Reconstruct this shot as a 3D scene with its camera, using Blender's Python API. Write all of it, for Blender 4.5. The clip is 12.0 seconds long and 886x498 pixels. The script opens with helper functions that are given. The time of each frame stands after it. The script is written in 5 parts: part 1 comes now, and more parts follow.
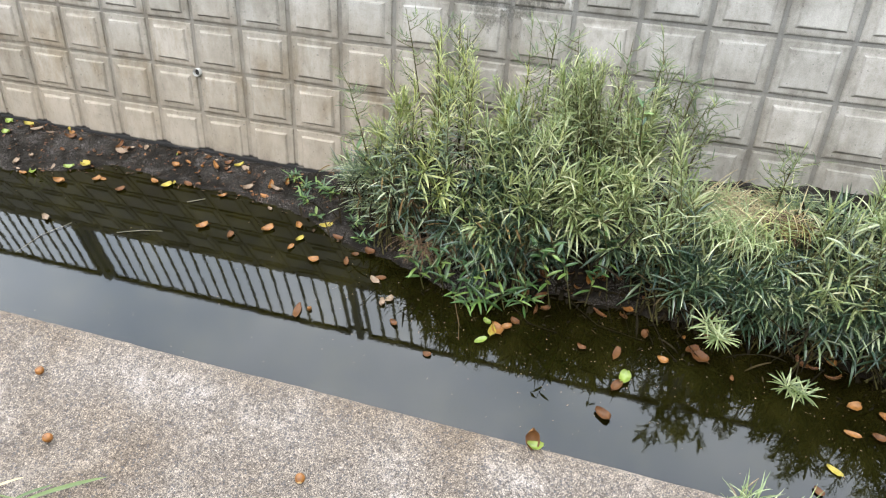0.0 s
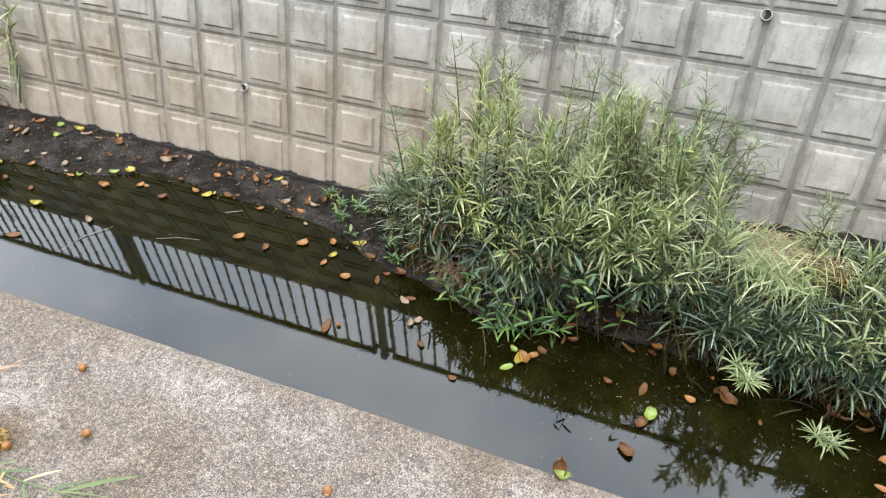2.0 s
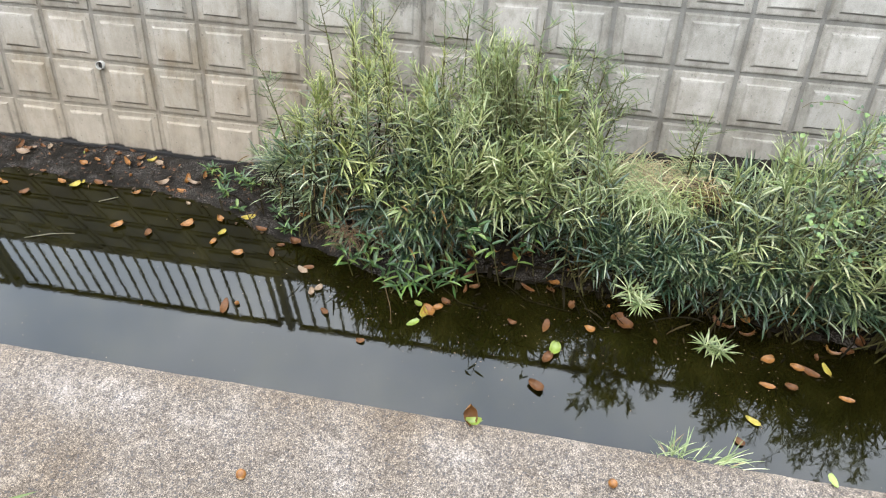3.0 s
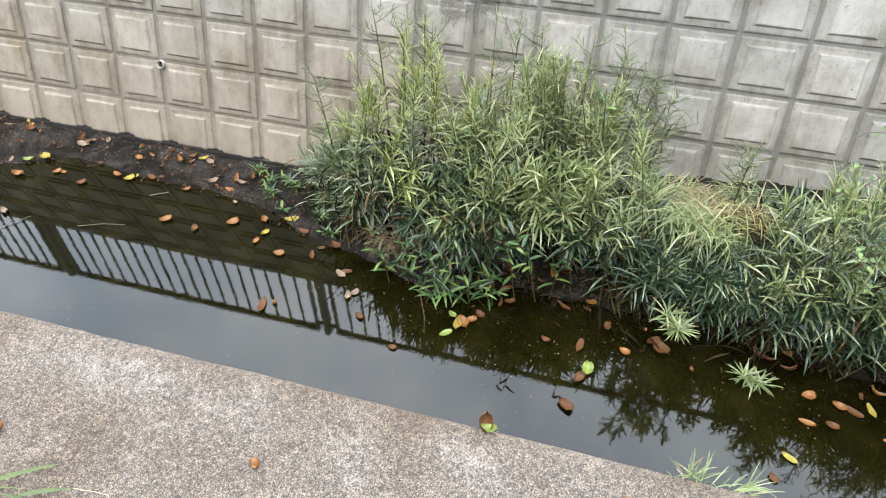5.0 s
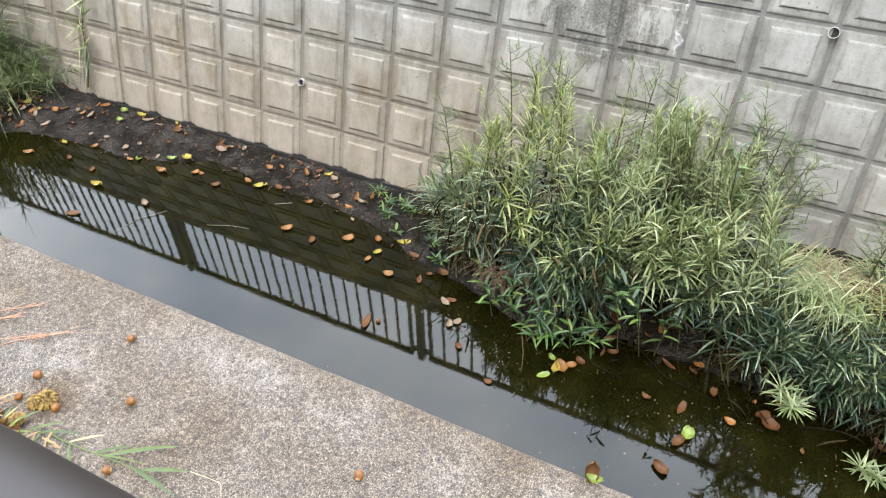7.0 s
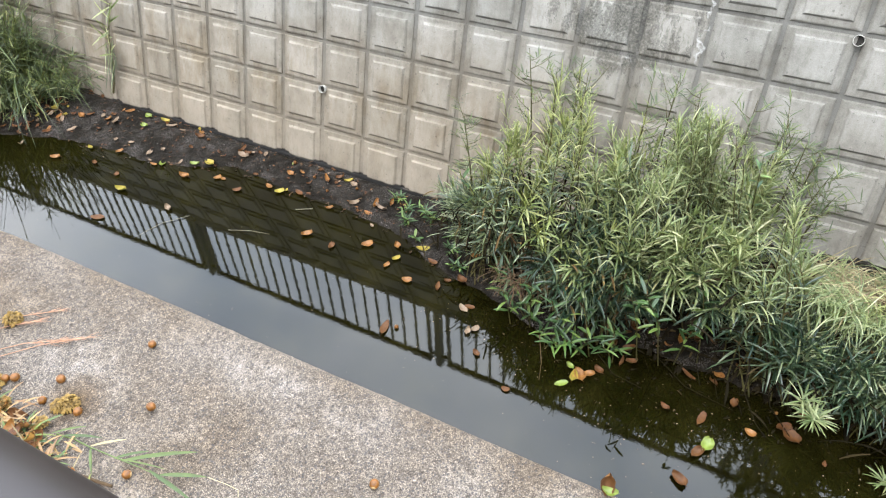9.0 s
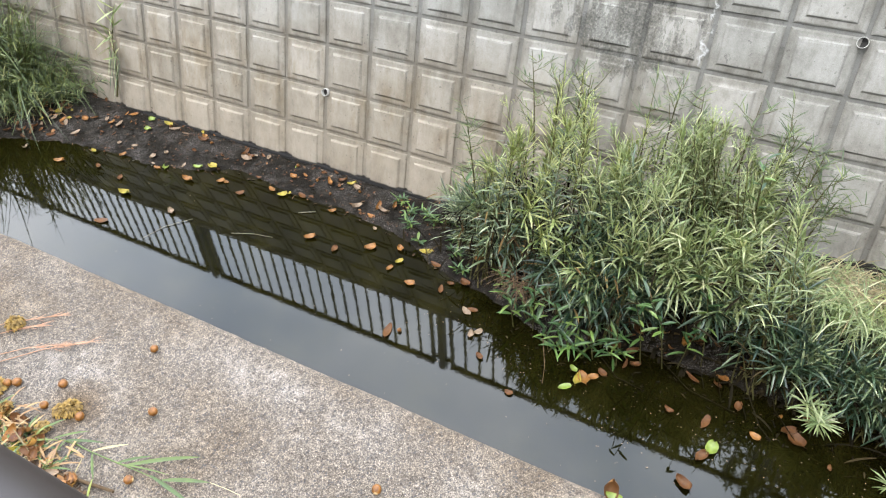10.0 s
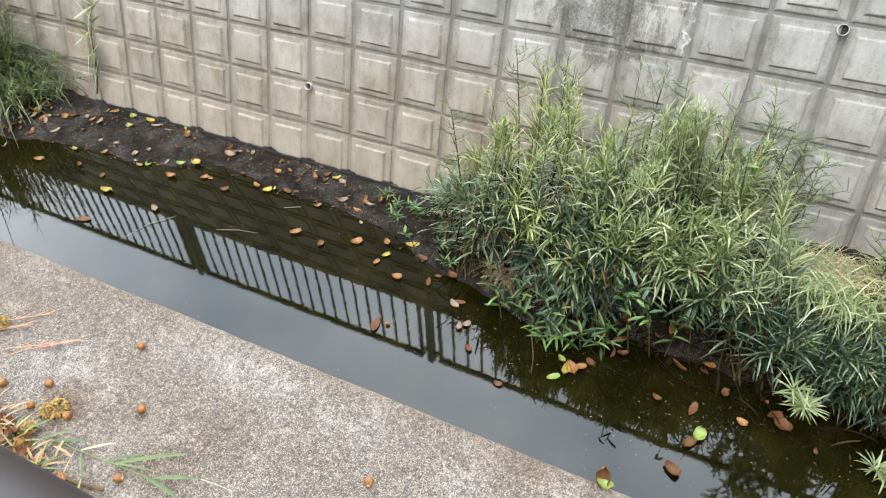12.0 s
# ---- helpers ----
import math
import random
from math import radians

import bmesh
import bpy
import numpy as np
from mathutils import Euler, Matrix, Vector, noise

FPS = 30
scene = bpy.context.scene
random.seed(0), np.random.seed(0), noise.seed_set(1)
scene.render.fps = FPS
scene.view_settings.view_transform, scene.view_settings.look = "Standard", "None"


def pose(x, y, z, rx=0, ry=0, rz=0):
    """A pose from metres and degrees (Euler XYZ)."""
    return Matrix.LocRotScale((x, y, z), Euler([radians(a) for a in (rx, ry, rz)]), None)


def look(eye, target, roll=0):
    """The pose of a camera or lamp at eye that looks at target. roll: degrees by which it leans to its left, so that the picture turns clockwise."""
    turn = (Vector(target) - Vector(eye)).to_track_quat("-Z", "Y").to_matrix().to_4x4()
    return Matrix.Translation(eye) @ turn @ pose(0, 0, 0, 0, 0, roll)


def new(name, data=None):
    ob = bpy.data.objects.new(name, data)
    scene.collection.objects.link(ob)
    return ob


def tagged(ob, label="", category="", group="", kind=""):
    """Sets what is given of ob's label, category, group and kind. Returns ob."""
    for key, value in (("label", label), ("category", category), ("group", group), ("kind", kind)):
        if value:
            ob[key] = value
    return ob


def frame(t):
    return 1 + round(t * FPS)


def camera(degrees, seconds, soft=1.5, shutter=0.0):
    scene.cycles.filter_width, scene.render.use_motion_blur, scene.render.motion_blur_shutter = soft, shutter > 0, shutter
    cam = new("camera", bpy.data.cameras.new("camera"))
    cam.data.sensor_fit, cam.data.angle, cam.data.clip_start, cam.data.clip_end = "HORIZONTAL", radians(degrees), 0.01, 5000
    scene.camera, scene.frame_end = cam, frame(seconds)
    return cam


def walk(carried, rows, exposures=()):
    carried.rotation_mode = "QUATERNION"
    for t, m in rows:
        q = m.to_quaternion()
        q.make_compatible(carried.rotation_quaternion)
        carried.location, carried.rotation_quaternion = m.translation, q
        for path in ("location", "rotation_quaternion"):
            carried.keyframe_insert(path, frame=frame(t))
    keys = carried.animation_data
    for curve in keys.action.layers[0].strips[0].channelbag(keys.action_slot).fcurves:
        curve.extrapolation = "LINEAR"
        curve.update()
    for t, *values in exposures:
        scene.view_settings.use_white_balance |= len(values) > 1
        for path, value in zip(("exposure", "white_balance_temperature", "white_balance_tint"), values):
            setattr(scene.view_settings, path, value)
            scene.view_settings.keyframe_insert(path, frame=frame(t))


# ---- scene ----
cam = camera(63.6, 12.0, soft=1.15, shutter=0.12)
PATH = [
    (0, (2.8004, -3.2167, 2.9379), (2.1588, -1.4711, 1.0268), -3.67),
    (0.5, (2.7916, -3.2267, 2.9533), (2.0492, -1.4840, 1.0764), -3.29),
    (1, (2.7723, -3.2445, 2.9667), (1.9164, -1.5072, 1.1336), -2.75),
    (1.5, (2.7659, -3.2483, 2.9588), (1.8783, -1.5031, 1.1484), -2.62),
    (2, (2.7868, -3.2403, 2.9543), (2.0284, -1.4684, 1.1113), -2.34),
    (2.5, (2.8080, -3.2375, 2.9337), (2.2944, -1.4409, 1.0312), -1.71),
    (2.7, (2.7943, -3.2244, 2.9492), (2.4101, -1.4396, 1.0055), -1.10),
    (4.3, (2.8488, -3.2259, 2.9301), (2.5011, -1.4776, 0.9468), -0.86),
    (4.5, (2.8455, -3.2293, 2.9349), (2.4365, -1.4761, 0.9677), -1.01),
    (5, (2.8375, -3.2323, 2.9317), (2.2991, -1.4624, 1.0112), -1.31),
    (5.5, (2.8361, -3.2437, 2.9420), (2.1651, -1.4696, 1.0676), -1.48),
    (6, (2.7999, -3.2607, 2.9424), (1.9709, -1.5068, 1.1127), -1.65),
    (6.5, (2.7915, -3.2644, 2.9411), (1.8833, -1.5371, 1.1237), -1.62),
    (8.3, (2.7927, -3.2425, 2.9429), (1.8871, -1.5409, 1.1001), -2.82),
    (8.5, (2.7981, -3.2488, 2.9491), (1.8681, -1.5491, 1.1168), -2.90),
    (9, (2.7948, -3.2559, 2.9520), (1.8128, -1.5567, 1.1468), -2.95),
    (9.5, (2.7932, -3.2536, 2.9508), (1.7887, -1.5572, 1.1552), -3.15),
    (10, (2.7936, -3.2497, 2.9511), (1.7981, -1.5508, 1.1529), -3.25),
    (10.5, (2.7932, -3.2499, 2.9487), (1.8208, -1.5440, 1.1441), -3.23),
    (11, (2.7928, -3.2489, 2.9449), (1.8447, -1.5383, 1.1323), -3.17),
    (11.5, (2.7924, -3.2493, 2.9444), (1.8573, -1.5373, 1.1263), -3.13),
    (12, (2.7907, -3.2524, 2.9461), (1.8476, -1.5447, 1.1280), -3.25),
]
walk(cam, [(t, look(eye, target, roll)) for t, eye, target, roll in PATH])

# ---------------------------------------------------------------- world and light
SUN_ELEV, SUN_TURN = radians(56), radians(200)
world = bpy.data.worlds.new("overcast_sky")
scene.world = world
world.use_nodes = True
wn, wl = world.node_tree.nodes, world.node_tree.links
sky = wn.new("ShaderNodeTexSky")
sky.sky_type, sky.sun_disc = "NISHITA", False
sky.sun_elevation, sky.sun_rotation = SUN_ELEV, SUN_TURN
sky.air_density, sky.dust_density, sky.ozone_density = 1.0, 4.0, 1.0
veil = wn.new("ShaderNodeHueSaturation")
veil.inputs["Saturation"].default_value = 0.22
wl.new(sky.outputs["Color"], veil.inputs["Color"])
cloud = wn.new("ShaderNodeMixRGB")
cloud.inputs[0].default_value = 0.8
# broken grey cloud: brighter and darker patches, brighter low down over the far bank
toward = wn.new("ShaderNodeTexCoord")
bank = wn.new("ShaderNodeTexNoise")
bank.inputs["Scale"].default_value, bank.inputs["Detail"].default_value, bank.inputs["Roughness"].default_value = 2.6, 5.0, 0.55
wl.new(toward.outputs["Generated"], bank.inputs["Vector"])
grey = wn.new("ShaderNodeValToRGB")
grey.color_ramp.elements[0].position, grey.color_ramp.elements[0].color = 0.33, (0.47, 0.57, 0.715, 1)
grey.color_ramp.elements[1].position, grey.color_ramp.elements[1].color = 0.66, (1.04, 1.10, 1.185, 1)
wl.new(bank.outputs["Fac"], grey.inputs["Fac"])
lift = wn.new("ShaderNodeVectorMath")
lift.operation = "SCALE"
lift.inputs["Scale"].default_value = 9.5
# an overcast sky is brightest overhead and dimmer towards the horizon
height = wn.new("ShaderNodeSeparateXYZ")
wl.new(toward.outputs["Generated"], height.inputs[0])
dome = wn.new("ShaderNodeValToRGB")
dome.color_ramp.elements[0].position, dome.color_ramp.elements[0].color = 0.0, (0.15, 0.15, 0.15, 1)
dome.color_ramp.elements[1].position, dome.color_ramp.elements[1].color = 0.62, (2.15, 2.15, 2.15, 1)
wl.new(height.outputs["Z"], dome.inputs["Fac"])
zenith = wn.new("ShaderNodeMixRGB")
zenith.blend_type = "MULTIPLY"
zenith.inputs[0].default_value = 1.0
wl.new(grey.outputs["Color"], zenith.inputs[1])
wl.new(dome.outputs["Color"], zenith.inputs[2])
over = wn.new("ShaderNodeMapRange")
over.inputs["From Min"].default_value, over.inputs["From Max"].default_value = -1.0, 1.0
over.inputs["To Min"].default_value, over.inputs["To Max"].default_value = 0.70, 2.00
wl.new(height.outputs["Y"], over.inputs["Value"])
bright = wn.new("ShaderNodeVectorMath")
bright.operation = "SCALE"
wl.new(zenith.outputs[0], bright.inputs[0])
wl.new(over.outputs[0], bright.inputs["Scale"])
wl.new(bright.outputs[0], lift.inputs[0])
wl.new(lift.outputs[0], cloud.inputs[2])
wl.new(veil.outputs["Color"], cloud.inputs[1])
wl.new(cloud.outputs[0], wn["Background"].inputs["Color"])
wn["Background"].inputs["Strength"].default_value = 0.15

sun = new("sun", bpy.data.lights.new("sun", "SUN"))
sun.data.energy, sun.data.angle, sun.data.color = 0.75, radians(26), (1.0, 0.93, 0.82)
sun.matrix_world = look((math.sin(SUN_TURN) * math.cos(SUN_ELEV) * 20, math.cos(SUN_TURN) * math.cos(SUN_ELEV) * 20, math.sin(SUN_ELEV) * 20), (0, 0, 0))

scene.view_settings.exposure = 1.34

# ---------------------------------------------------------------- fixed sizes
# the place is drawn in units of 4/3 m, and brought to metres by SITE at the end
SITE = 4 / 3
PITCH, RISER = 0.25, 0.2186                    # one cell of the relief wall, along and up
BATTER = math.atan(0.304)                      # the wall leans back 3 in 10
WALL_Z = 0.2                                   # height of joint 0 over the water
WALL = Matrix(((1, 0, 0, 0),
               (0, math.sin(BATTER), -math.cos(BATTER), 0),
               (0, math.cos(BATTER), math.sin(BATTER), WALL_Z),
               (0, 0, 0, 1)))                  # (along, up the face, out of the face)
WALL_TOP = 1.212
GROUND_Z = 1.34                                # the far bank
LEDGE_Z, LEDGE_Y = 1.31, -1.922
RAIL_Y, RAIL_Z = -2.423, 2.03


def wall_y(z):
    return (z - WALL_Z) * math.tan(BATTER)


# ---------------------------------------------------------------- materials
def material(name):
    m = bpy.data.materials.new(name)
    m.use_nodes = True
    return m, m.node_tree.nodes, m.node_tree.links, m.node_tree.nodes["Principled BSDF"]


def node(nodes, kind, **values):
    n = nodes.new(kind)
    for k, v in values.items():
        n.inputs[k].default_value = v
    return n


def ramp(nodes, links, source, stops):
    r = nodes.new("ShaderNodeValToRGB")
    el = r.color_ramp.elements
    while len(el) < len(stops):
        el.new(0.5)
    for e, (p, c) in zip(el, stops):
        e.position = p
        e.color = (*c, 1) if len(c) == 3 else c
    links.new(source, r.inputs["Fac"])
    return r.outputs["Color"]


def mix_rgb(nodes, links, a, b, fac, kind="MIX"):
    m = nodes.new("ShaderNodeMixRGB")
    m.blend_type = kind
    for sock, v in ((m.inputs[1], a), (m.inputs[2], b), (m.inputs[0], fac)):
        if isinstance(v, bpy.types.NodeSocket):
            links.new(v, sock)
        elif isinstance(v, (int, float)):
            sock.default_value = v
        else:
            sock.default_value = (*v, 1)
    return m.outputs[0]


def noise_tex(nodes, links, coords, scale, detail=4.0, rough=0.55, stretch=None):
    n = node(nodes, "ShaderNodeTexNoise", Scale=scale, Detail=detail, Roughness=rough)
    if stretch:
        mp = nodes.new("ShaderNodeMapping")
        mp.inputs["Scale"].default_value = stretch
        links.new(coords, mp.inputs["Vector"])
        coords = mp.outputs["Vector"]
    links.new(coords, n.inputs["Vector"])
    return n.outputs["Fac"]


def bump(nodes, links, bsdf, heights):
    last = None
    for source, strength, distance in heights:
        b = node(nodes, "ShaderNodeBump", Strength=strength, Distance=distance)
        links.new(source, b.inputs["Height"])
        if last:
            links.new(last, b.inputs["Normal"])
        last = b.outputs["Normal"]
    links.new(last, bsdf.inputs["Normal"])


def site_coords(nodes, geo):
    """Positions in the units in which the place is drawn."""
    v = nodes.new("ShaderNodeVectorMath")
    v.operation = "SCALE"
    v.inputs["Scale"].default_value = 1 / SITE
    nodes.id_data.links.new(geo.outputs["Position"], v.inputs[0])
    return v.outputs[0]


def world_coords(nodes):
    return site_coords(nodes, nodes.new("ShaderNodeNewGeometry"))


def wall_material(name, base, dark, edge=False):
    """Weathered cast concrete: grain, blotches, run-off streaks, brown damp below, a blackened patch and lime."""
    m, n, l, b = material(name)
    co = world_coords(n)
    grain = noise_tex(n, l, co, 260, 3)
    blotch = noise_tex(n, l, co, 5, 6, 0.62)
    streak = noise_tex(n, l, co, 9, 7, 0.68, (2.2, 1, 0.22))
    info = n.new("ShaderNodeObjectInfo").outputs["Random"]
    col = mix_rgb(n, l, base, dark, ramp(n, l, blotch, [(0.44, (0, 0, 0)), (0.70, (0.8, 0.8, 0.8))]))
    col = mix_rgb(n, l, col, ramp(n, l, streak, [(0.42, (1, 1, 1)), (0.70, (0.55, 0.53, 0.49))]), 0.38, "MULTIPLY")
    grime = noise_tex(n, l, co, 22, 8, 0.72, (1.2, 1, 0.7))
    col = mix_rgb(n, l, col, ramp(n, l, grime, [(0.48, (1, 1, 1)), (0.66, (0.70, 0.69, 0.66))]), 0.6, "MULTIPLY")
    col = mix_rgb(n, l, col, ramp(n, l, info, [(0, (0.84, 0.84, 0.83)), (1, (1.07, 1.05, 1.03))]), 1.0, "MULTIPLY")
    col = mix_rgb(n, l, col, ramp(n, l, grain, [(0.3, (0.86, 0.86, 0.86)), (0.7, (1.08, 1.08, 1.08))]), 1.0, "MULTIPLY")
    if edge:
        # each panel darkens raggedly towards its rim
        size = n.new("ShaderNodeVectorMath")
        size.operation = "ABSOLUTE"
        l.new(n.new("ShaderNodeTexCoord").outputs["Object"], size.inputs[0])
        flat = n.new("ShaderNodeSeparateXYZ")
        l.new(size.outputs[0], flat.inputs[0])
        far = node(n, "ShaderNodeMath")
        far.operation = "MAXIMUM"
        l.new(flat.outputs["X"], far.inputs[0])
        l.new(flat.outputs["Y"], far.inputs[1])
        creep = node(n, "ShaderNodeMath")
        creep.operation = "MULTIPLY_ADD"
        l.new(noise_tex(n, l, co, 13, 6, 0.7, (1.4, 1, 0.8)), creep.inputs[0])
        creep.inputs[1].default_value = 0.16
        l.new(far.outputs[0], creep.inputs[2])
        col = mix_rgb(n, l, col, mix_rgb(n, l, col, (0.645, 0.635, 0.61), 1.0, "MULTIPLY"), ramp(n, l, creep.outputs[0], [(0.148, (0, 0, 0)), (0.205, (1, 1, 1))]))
    sep = n.new("ShaderNodeSeparateXYZ")
    l.new(co, sep.inputs[0])
    # brown silt film left by high water on the lower rows
    rise = node(n, "ShaderNodeMath")
    rise.operation = "MULTIPLY_ADD"
    l.new(blotch, rise.inputs[0])
    rise.inputs[1].default_value = -0.55
    l.new(sep.outputs["Z"], rise.inputs[2])
    silt = ramp(n, l, rise.outputs[0], [(0.0, (1, 1, 1)), (0.62, (0, 0, 0))])
    # less of it where the overgrown bank keeps the water off
    run = node(n, "ShaderNodeMath")
    run.operation = "MULTIPLY"
    l.new(sep.outputs["X"], run.inputs[0])
    run.inputs[1].default_value = 0.3
    bare = ramp(n, l, run.outputs[0], [(0.36, (1, 1, 1)), (0.66, (0.25, 0.25, 0.25))])
    silt = mix_rgb(n, l, silt, bare, 1.0, "MULTIPLY")
    col = mix_rgb(n, l, col, mix_rgb(n, l, col, (0.97, 0.87, 0.755), 1.0, "MULTIPLY"), silt)
    col = mix_rgb(n, l, col, (0.222, 0.192, 0.152), mix_rgb(n, l, silt, (0.34, 0.34, 0.34), 1.0, "MULTIPLY"))
    # paler clay dried on the lowest row
    clay = mix_rgb(n, l, ramp(n, l, sep.outputs["Z"], [(0.16, (0.32, 0.32, 0.32)), (0.225, (0, 0, 0))]), ramp(n, l, grime, [(0.40, (1, 1, 1)), (0.60, (0.35, 0.35, 0.35))]), 1.0, "MULTIPLY")
    col = mix_rgb(n, l, col, (0.285, 0.236, 0.178), clay)
    stain = ramp(n, l, noise_tex(n, l, co, 5.5, 7, 0.7, (1.7, 1, 0.55)), [(0.47, (0, 0, 0)), (0.62, (1, 1, 1))])
    stain = mix_rgb(n, l, stain, ramp(n, l, sep.outputs["Z"], [(0.20, (0.35, 0.35, 0.35)), (0.34, (0.9, 0.9, 0.9)), (0.50, (0.8, 0.8, 0.8)), (0.78, (0, 0, 0))]), 1.0, "MULTIPLY")
    stain = mix_rgb(n, l, stain, bare, 1.0, "MULTIPLY")
    col = mix_rgb(n, l, col, mix_rgb(n, l, col, (0.74, 0.68, 0.585), 1.0, "MULTIPLY"), stain)
    # one blackened run below a leaking joint
    off = node(n, "ShaderNodeVectorMath")
    off.operation = "SUBTRACT"
    l.new(co, off.inputs[0])
    off.inputs[1].default_value = (1.42, 0.22, 0.92)
    sq = n.new("ShaderNodeVectorMath")
    sq.operation = "MULTIPLY"
    l.new(off.outputs[0], sq.inputs[0])
    sq.inputs[1].default_value = (1.15, 1.0, 1.8)
    dist = n.new("ShaderNodeVectorMath")
    dist.operation = "LENGTH"
    l.new(sq.outputs[0], dist.inputs[0])
    wob = node(n, "ShaderNodeMath")
    wob.operation = "MULTIPLY_ADD"
    l.new(noise_tex(n, l, co, 14, 6, 0.7, (1.6, 1, 0.5)), wob.inputs[0])
    wob.inputs[1].default_value = 1.5
    l.new(dist.outputs["Value"], wob.inputs[2])
    soot = ramp(n, l, wob.outputs[0], [(0.80, (0.9, 0.9, 0.9)), (1.10, (0.55, 0.55, 0.55)), (1.55, (0, 0, 0))])
    mottle = noise_tex(n, l, co, 95, 6, 0.75)
    black = mix_rgb(n, l, col, ramp(n, l, mottle, [(0.36, (0.22, 0.22, 0.215)), (0.52, (0.52, 0.52, 0.50)), (0.66, (1.0, 0.99, 0.96))]), 1.0, "MULTIPLY")
    col = mix_rgb(n, l, col, black, soot)
    lime = ramp(n, l, noise_tex(n, l, co, 30, 5, 0.7, (1.0, 1, 0.35)), [(0.62, (0, 0, 0)), (0.74, (0.6, 0.6, 0.6))])
    col = mix_rgb(n, l, col, (0.40, 0.395, 0.38), mix_rgb(n, l, lime, soot, 1.0, "MULTIPLY"))
    # lime weeping from one crack
    crack = node(n, "ShaderNodeMath")
    crack.operation = "MULTIPLY_ADD"
    l.new(noise_tex(n, l, co, 16, 4), crack.inputs[0])
    crack.inputs[1].default_value = 0.12
    l.new(sep.outputs["X"], crack.inputs[2])
    gap = node(n, "ShaderNodeMath")
    gap.operation = "SUBTRACT"
    l.new(crack.outputs[0], gap.inputs[0])
    gap.inputs[1].default_value = 1.795
    wide = node(n, "ShaderNodeMath")
    wide.operation = "ABSOLUTE"
    l.new(gap.outputs[0], wide.inputs[0])
    seam = ramp(n, l, wide.outputs[0], [(0.001, (0.75, 0.75, 0.75)), (0.010, (0, 0, 0))])
    above = ramp(n, l, sep.outputs["Z"], [(0.83, (0, 0, 0)), (0.88, (1, 1, 1))])
    seam = mix_rgb(n, l, mix_rgb(n, l, seam, above, 1.0, "MULTIPLY"), ramp(n, l, grime, [(0.46, (0, 0, 0)), (0.56, (1, 1, 1))]), 1.0, "MULTIPLY")
    col = mix_rgb(n, l, col, (0.42, 0.415, 0.40), seam)
    pits = ramp(n, l, noise_tex(n, l, co, 70, 2), [(0.27, (0, 0, 0)), (0.34, (1, 1, 1))])
    col = mix_rgb(n, l, col, pits, 0.35, "MULTIPLY")
    # a black line painted along the foot, for the shaded gap at mud and water
    foot = node(n, "ShaderNodeMath")
    foot.operation = "MULTIPLY_ADD"
    l.new(noise_tex(n, l, co, 9, 5, 0.65), foot.inputs[0])
    foot.inputs[1].default_value = -0.02
    l.new(sep.outputs["Z"], foot.inputs[2])
    foot_shade = ramp(n, l, foot.outputs[0], [(0.009, (1, 1, 1)), (0.016, (0, 0, 0))])
    col = mix_rgb(n, l, col, (0.010, 0.009, 0.008), foot_shade)
    l.new(col, b.inputs["Base Color"])
    b.inputs["Roughness"].default_value = 0.9
    b.inputs["Specular IOR Level"].default_value = 0.25
    bump(n, l, b, [(noise_tex(n, l, co, 18, 6), 0.35, 0.006), (grain, 0.35, 0.002), (pits, 0.3, 0.002)])
    return m


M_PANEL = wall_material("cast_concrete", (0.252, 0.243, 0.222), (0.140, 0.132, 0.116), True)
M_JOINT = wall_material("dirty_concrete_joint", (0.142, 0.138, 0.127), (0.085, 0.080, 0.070))


